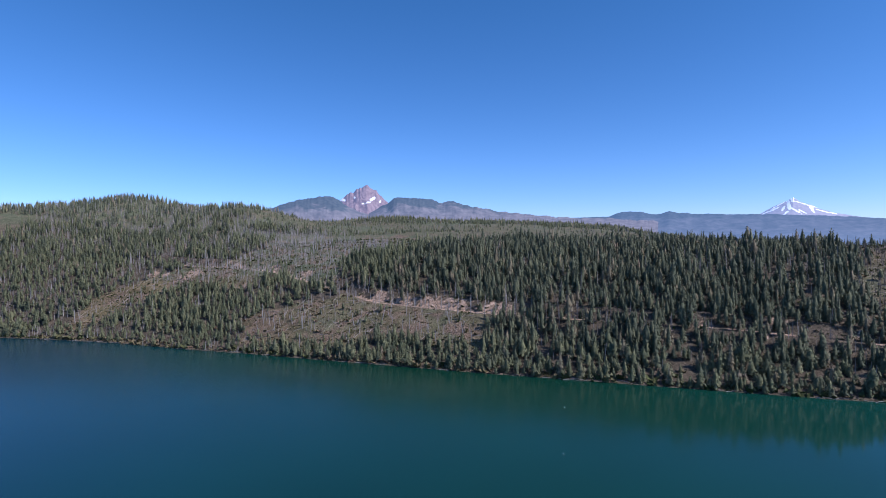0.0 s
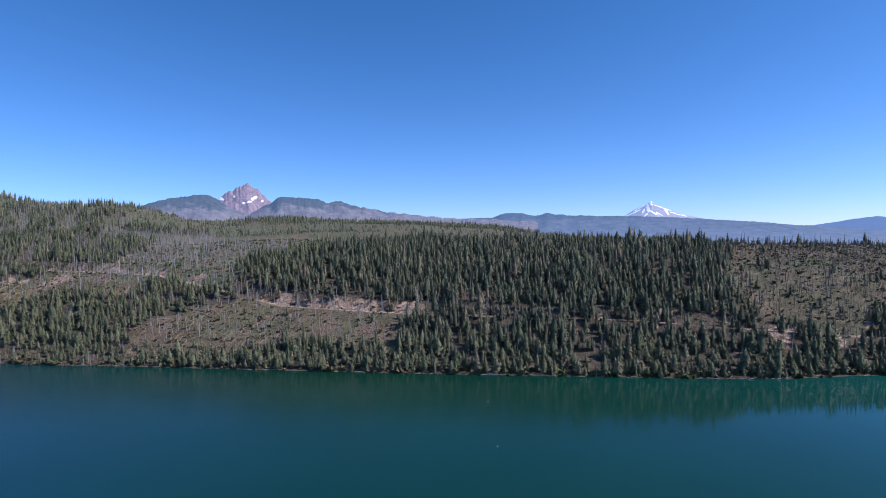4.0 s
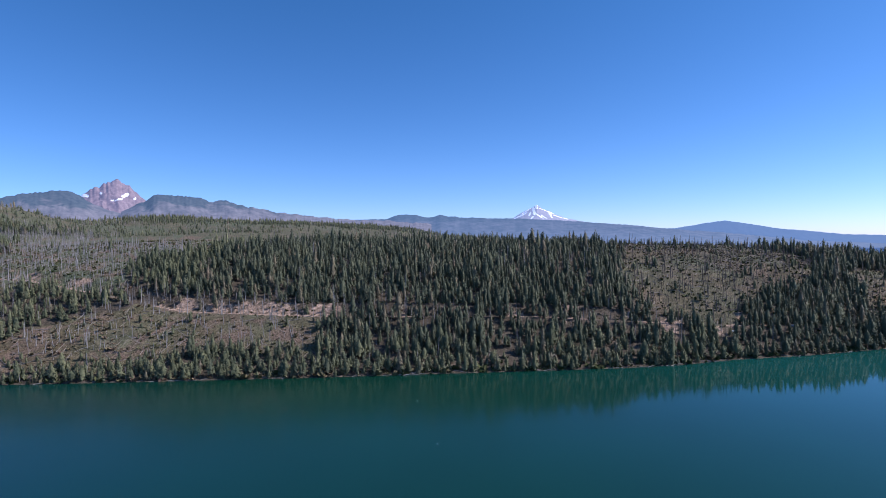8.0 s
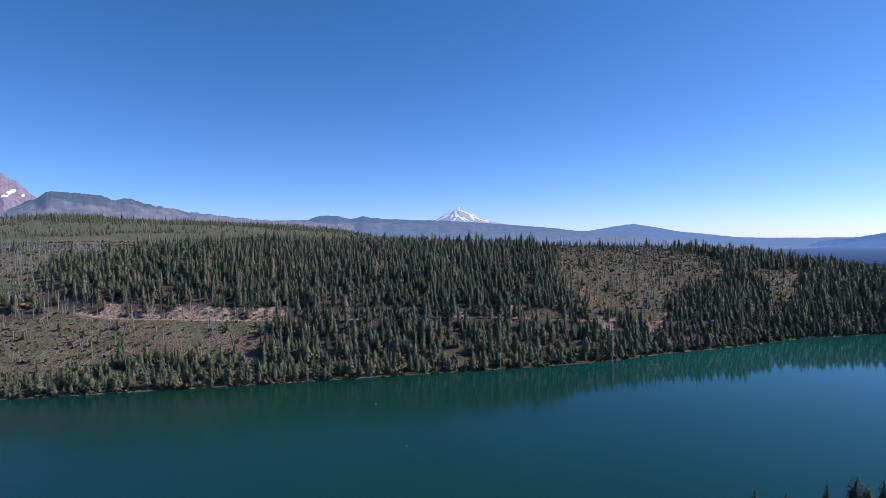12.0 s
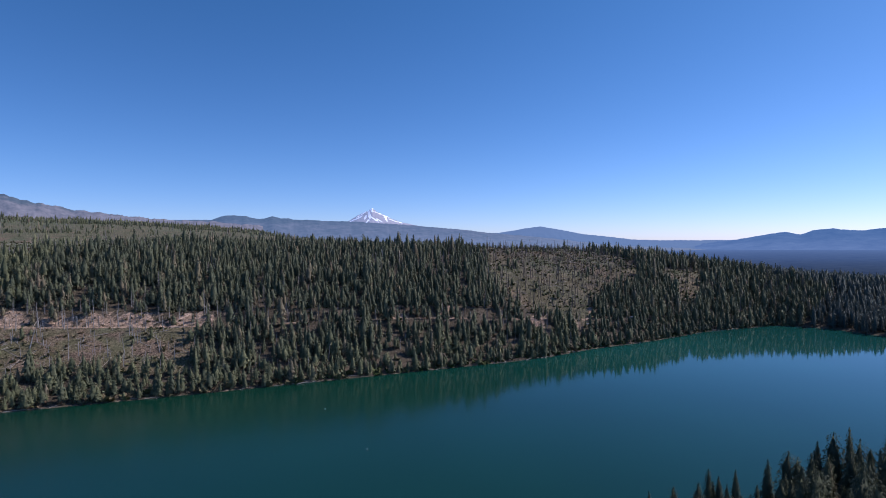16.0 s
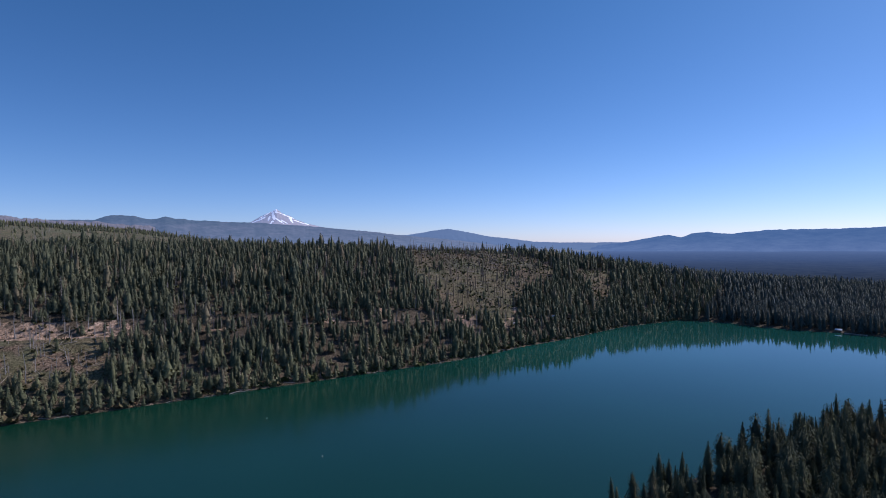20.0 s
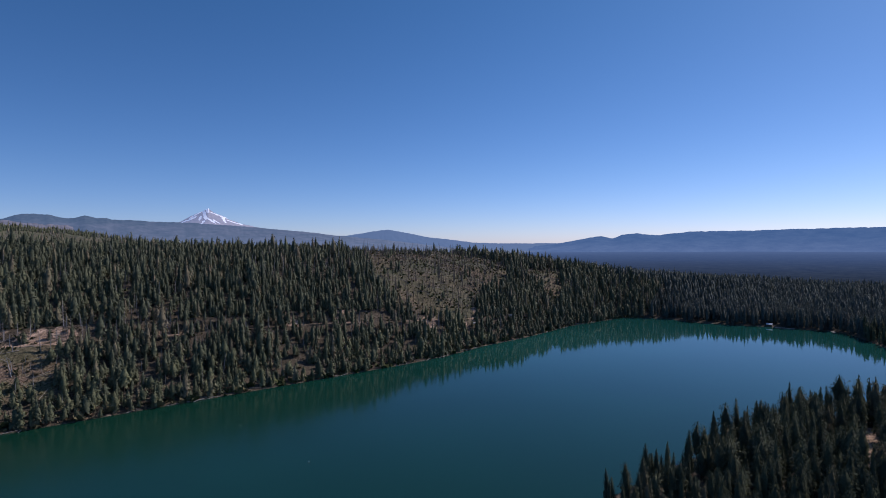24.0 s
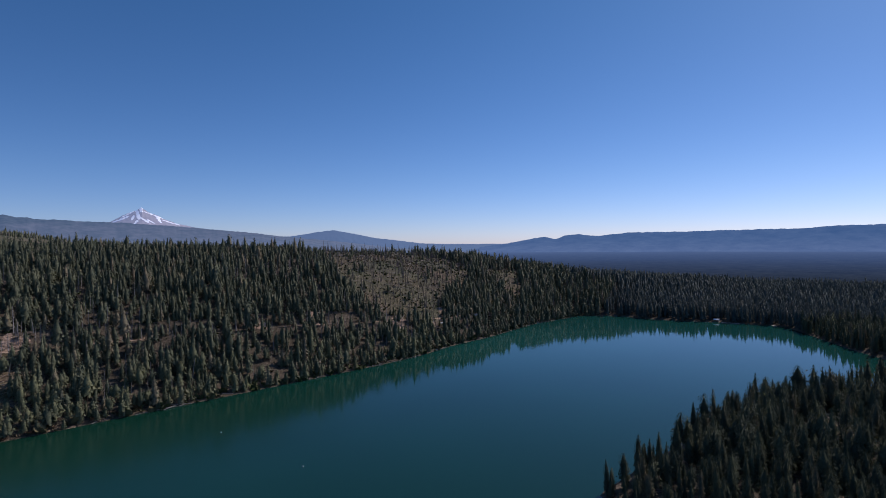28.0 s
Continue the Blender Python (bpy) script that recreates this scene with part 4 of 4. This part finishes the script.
def trunk_mesh(rng, length, r0, r1, limbs, n=5, sides=6):
    """A fallen trunk along x, with broken limbs."""
    verts, faces = [], []
    bend = rng.normal(0, 0.02, 2)
    for i in range(n + 1):
        k = i / n
        r = r0 + (r1 - r0) * k
        for a in np.arange(sides) * 2 * math.pi / sides:
            verts.append(((k - 0.5) * length, r * math.cos(a) + bend[0] * length * k * (1 - k) * 4, r * math.sin(a) + r0 * 0.6 + abs(bend[1]) * length * k * (1 - k)))
    for i in range(n):
        for j in range(sides):
            a, b = i * sides + j, i * sides + (j + 1) % sides
            faces += [(a, a + sides, b), (b, a + sides, b + sides)]
    for end in (0, n):
        o = end * sides
        faces += [(o, o + j, o + j + 1) if end == 0 else (o, o + j + 1, o + j) for j in range(1, sides - 1)]
    for _ in range(limbs):
        k, a, ln = rng.uniform(-0.1, 0.48), rng.uniform(0.2, 2.9), rng.uniform(0.5, 1.8)
        p = np.array((k * length, 0, r0 * 0.6))
        q = p + np.array((0.4 * ln, ln * math.cos(a), ln * math.sin(a)))
        o = len(verts)
        verts += [p + (0.09, 0, 0), p + (-0.09, 0, 0), p + (0, 0.07, 0.07), q]
        faces += [(o, o + 1, o + 3), (o + 1, o + 2, o + 3), (o + 2, o, o + 3)]
    return np.array(verts, float), np.array(faces)


LOGS = [trunk_mesh(rng, ln, r, r * 0.45, n) for ln, r, n in ((15, 0.3, 4), (11, 0.26, 2), (18, 0.32, 6), (8, 0.28, 0))]
LOG_MESHES = [mesh_of("fallen_log", v, f, [M_LOG]) for v, f in LOGS]


ROUGH_LOGS = [trunk_mesh(rng, ln, r, r * 0.45, n, 2, 4) for ln, r, n in ((15, 0.3, 2), (11, 0.26, 1), (18, 0.32, 3), (8, 0.28, 0))]


def laid(x, y, turn, length):
    """The pose of a trunk that lies on the ground."""
    c, s = math.cos(turn), math.sin(turn)
    a, b = (float(max(land_height(x + k * c * length / 2, y + k * s * length / 2), 0.0)) for k in (-1, 1))
    return pose(x, y, (a + b) / 2 + 0.05, 0, -math.degrees(math.atan2(b - a, length)), math.degrees(turn))


def fallen_logs():
    x, y = scatter(-420, 600, 230, 700, 5.4, rng)
    keep = openness(x, y) & (shore_distance(x, y) > 6) & (rng.random(len(x)) < np.where((x > 240) | (y > 520), 0.5, 0.65))
    V, F, base = [], [], 0
    for i, (px, py) in enumerate(zip(x[keep], y[keep])):
        k = int(rng.integers(0, 4))
        m = laid(px, py, rng.uniform(0, math.pi), (15, 11, 18, 8)[k])
        v, f = ROUGH_LOGS[k]
        R = np.array(m.to_3x3())
        V.append(v @ R.T * rng.uniform(0.35, 0.8) + np.array(m.translation))
        F.append(f + base)
        base += len(v)
    me = mesh_of("fallen_trunks", np.concatenate(V), np.concatenate(F), [M_FALLEN])
    tagged(new("fallen_trunks", me), "grey fallen trunks strewn over the burnt slope", "logs", kind="stuff")


fallen_logs()
# the palest trunks below the road, and driftwood along the water's edge
for i in range(22):
    k = i % 4
    px, py = rng.uniform(-165, 40), 0.0
    py = 478 - 0.42 * (px + 110) + rng.uniform(-24, 18)
    ob = new("fallen_log", LOG_MESHES[k])
    ob.matrix_world = laid(px, py, rng.uniform(0, math.pi), (15, 11, 18, 8)[k]) @ Matrix.Scale(rng.uniform(0.4, 0.75), 4)
    tagged(ob, "bleached fallen log lying on the felled slope", "log", "bleached logs below the road")
edge = LAKE[2:19]
for i in range(70):
    j = int(rng.integers(0, len(edge) - 1))
    p = edge[j] + (edge[j + 1] - edge[j]) * rng.random()
    t = edge[j + 1] - edge[j]
    k = int(rng.integers(0, 4))
    ob = new("driftwood_log", LOG_MESHES[k])
    ob.matrix_world = laid(p[0] + 0.4, p[1] + rng.uniform(-0.5, 1.5), math.atan2(t[1], t[0]) + rng.normal(0, 0.5), (15, 11, 18, 8)[k]) @ Matrix.Scale(rng.uniform(0.4, 0.8), 4)
    tagged(ob, "pale driftwood log at the water's edge", "log", "driftwood along the far shore")


# ---- small things on and by the water ----
def paint(name, colour, rough=0.6, wear=0.15):
    m = Mat(name, rough, spec=0.3)
    lo, hi = tuple(c * (1 - wear) for c in colour), tuple(min(1, c * (1 + wear)) for c in colour)
    m.colour(m.ramp(m.noise(2.5, 4), [(0.3, lo), (0.7, hi)]))
    return m.m


M_WHITE, M_ORANGE, M_DARK = paint("white_paint", (0.75, 0.76, 0.76)), paint("faded_orange", (0.6, 0.2, 0.06)), paint("dark_glass", (0.03, 0.035, 0.04), 0.15)
M_ROOF, M_WALL, M_PLANK = paint("pale_metal_roof", (0.78, 0.79, 0.8), 0.5), paint("brown_boards", (0.16, 0.1, 0.065), 0.85), bark("grey_planks", (0.36, 0.33, 0.29), (0.56, 0.52, 0.46))
M_TYRE = paint("tyre_rubber", (0.025, 0.025, 0.025), 0.9)


def box(x, y, z, sx, sy, sz, bevel=0.03, turn=0.0):
    """A bevelled block, centred at x, y, with its foot at z."""
    bm = bmesh.new()
    bmesh.ops.create_cube(bm, size=1.0)
    bmesh.ops.scale(bm, vec=(sx, sy, sz), verts=bm.verts)
    bmesh.ops.bevel(bm, geom=bm.edges[:], offset=min(bevel, 0.3 * min(sx, sy, sz)), segments=1, affect="EDGES")
    bmesh.ops.rotate(bm, cent=(0, 0, 0), matrix=Matrix.Rotation(turn, 3, "Z"), verts=bm.verts)
    bmesh.ops.translate(bm, vec=(x, y, z + sz / 2), verts=bm.verts)
    return bm


def tube(x, y, z, r0, r1, h, sides=14):
    bm = bmesh.new()
    bmesh.ops.create_cone(bm, cap_ends=True, segments=sides, radius1=r0, radius2=r1, depth=h)
    bmesh.ops.translate(bm, vec=(x, y, z + h / 2), verts=bm.verts)
    return bm


def buoy(x, y):
    base = tagged(new("buoy"), "small white mooring buoy with an orange band, afloat", "buoy", "buoys on the lake")
    part("float", tube(0, 0, -0.25, 0.42, 0.42, 0.6), M_WHITE, base)
    part("band", tube(0, 0, 0.16, 0.435, 0.435, 0.12), M_ORANGE, base, "faded orange band")
    part("cap", tube(0, 0, 0.35, 0.42, 0.1, 0.45), M_WHITE, base)
    part("ring", tube(0, 0, 0.8, 0.07, 0.07, 0.14), M_DARK, base)
    base.location, base.scale = (x, y, 0), (0.5, 0.5, 0.6)


buoy(63.0, 283.8)
buoy(48.7, 222.0)


def boathouse(x, y, z, turn):
    base = tagged(new("boathouse"), "small brown boathouse with a pale metal roof at the outlet", "boathouse")
    for side in (-1, 1):
        part("wall", box(0, side * 2.6, 0, 8.0, 0.2, 2.8), M_WALL, base)
        part("gable", box(side * 3.9, 0, 0, 0.2, 5.0, 3.0), M_WALL, base)
        bm = bmesh.new()
        pts = [bm.verts.new(p) for p in ((-4.5, 0, 4.6), (4.5, 0, 4.6), (4.5, side * 3.3, 2.55), (-4.5, side * 3.3, 2.55),
                                         (-4.5, 0, 4.75), (4.5, 0, 4.75), (4.5, side * 3.35, 2.7), (-4.5, side * 3.35, 2.7))]
        for f in ((0, 1, 2, 3), (7, 6, 5, 4), (0, 4, 5, 1), (2, 6, 7, 3), (1, 5, 6, 2), (0, 3, 7, 4)):
            bm.faces.new([pts[i] for i in f])
        bmesh.ops.recalc_face_normals(bm, faces=bm.faces)
        part("roof", bm, M_ROOF, base, "pale metal roof slope")
    door = part("door", box(-4.03, 0.0, 0, 0.08, 2.4, 2.2), M_WHITE, base)
    part("handle", box(-4.12, 0.9, 1.0, 0.08, 0.06, 0.2), M_DARK, door)
    for k in (-1.8, 1.8):
        window = part("window", box(k, -2.74, 1.1, 1.3, 0.08, 1.1), M_WHITE, base)
        part("pane", box(k, -2.79, 1.2, 1.05, 0.04, 0.85, 0.01), M_DARK, window)
    base.matrix_world = pose(x, y, z, 0, 0, turn) @ Matrix.Scale(0.62, 4)


boathouse(536.5, 73.0, float(land_height(536.5, 73.0)) - 0.2, 80)


def dock(x, y, turn, length, label):
    base = tagged(new("dock"), label, "dock", "docks at the outlet")
    for i in range(int(length / 0.5)):
        part("plank", box(i * 0.5, 0, 0.5, 0.46, 2.2, 0.08, 0.01), M_PLANK, base)
    for i in range(int(length / 4) + 1):
        for side in (-1, 1):
            part("post", tube(i * 4.0, side * 1.0, -1.5, 0.12, 0.11, 2.5, 8), M_PLANK, base)
    for side in (-1, 1):
        part("beam", box(length / 2, side * 0.9, 0.3, length, 0.15, 0.2, 0.01), M_PLANK, base)
    base.matrix_world = pose(x, y, 0, 0, 0, turn)


dock(531.0, 68.0, 258, 17, "long grey plank dock on posts beside the boathouse")
dock(527.5, 22.0, 200, 7, "short grey plank landing at the wooded shore")


def van(x, y, turn, label):
    base = tagged(new("camper_van"), label, "camper", "vehicles by the far road")
    part("body", box(0, 0, 0.45, 5.4, 2.0, 2.1, 0.25), M_WHITE, base)
    part("cab", box(3.0, 0, 0.45, 1.1, 1.9, 1.2, 0.3), M_WHITE, base)
    part("windscreen", box(2.74, 0, 1.62, 0.1, 1.6, 0.7, 0.04), M_DARK, base)
    for k in (-1.4, 0.4):
        part("window", box(k, -1.0, 1.45, 1.1, 0.06, 0.6), M_DARK, base)
    for k in (-1.7, 2.2):
        for side in (-1, 1):
            bm = tube(0, 0, -0.12, 0.36, 0.36, 0.24)
            bmesh.ops.rotate(bm, cent=(0, 0, 0), matrix=Matrix.Rotation(math.pi / 2, 3, "X"), verts=bm.verts)
            bmesh.ops.translate(bm, vec=(k, side * 0.9, 0.36), verts=bm.verts)
            wheel = part("wheel", bm, M_TYRE, base)
            bm = tube(0, 0, -0.14, 0.2, 0.2, 0.28)
            bmesh.ops.rotate(bm, cent=(0, 0, 0), matrix=Matrix.Rotation(math.pi / 2, 3, "X"), verts=bm.verts)
            bmesh.ops.translate(bm, vec=(k, side * 0.9, 0.36), verts=bm.verts)
            part("hub", bm, M_ROOF, wheel)
    c, k = math.cos(radians(turn)), math.sin(radians(turn))
    z = min(float(land_height(x + a * c - b * k, y + a * k + b * c)) for a in (-1.7, 2.2) for b in (-0.9, 0.9))
    base.matrix_world = pose(x, y, z - 0.03, 0, 0, turn) @ Matrix.Scale(0.75, 4)


for (px, py), label in zip(PARKED, ("white camper van half hidden by conifers below the road", "white camper van parked between conifers above the shore", "white camper van among dark conifers near the outlet")):
    van(px, py, -20, label)

# one long bleached trunk that reaches into the water
ob = new("driftwood_log", LOG_MESHES[0])
ob.matrix_world = pose(157.5, 314.8, 0.15, 0, 3, -28) @ Matrix.Scale(0.75, 4)
tagged(ob, "long bleached driftwood trunk reaching into the water", "log", "driftwood along the far shore")

# standing dead trunks of the felled slope
SNAG_MESHES = [mesh_of("dead_tree", v, f, [M_SNAG]) for v, f, _ in SNAGS]
SCORCHED_MESHES = [mesh_of("dead_tree", v, f, [M_SCORCHED]) for v, f, _ in SNAGS]
for i in range(260):
    px = rng.uniform(-165, 36)
    py = 476 - 0.42 * (px + 110) + rng.uniform(-24, 18)
    if i >= 45:
        px, py = rng.uniform(-190, -50), rng.uniform(570, 640)
    if i >= 70:
        px, py = rng.uniform(285, 470), rng.uniform(318, 440)
        if not openness(px, py):
            continue
    hgt = rng.uniform(5, 13)
    ob = new("dead_tree", (SCORCHED_MESHES if i >= 70 else SNAG_MESHES)[i % 3])
    ob.matrix_world = pose(px, py, float(land_height(px, py)), rng.normal(0, 3), rng.normal(0, 3), rng.uniform(0, 360)) @ Matrix.Diagonal((hgt * 1.1, hgt * 1.1, hgt, 1))
    tagged(ob, "brown scorched tree trunk standing on the burnt slope" if i >= 70 else "grey dead tree trunk standing on the burnt slope", "dead tree", "standing dead trunks")
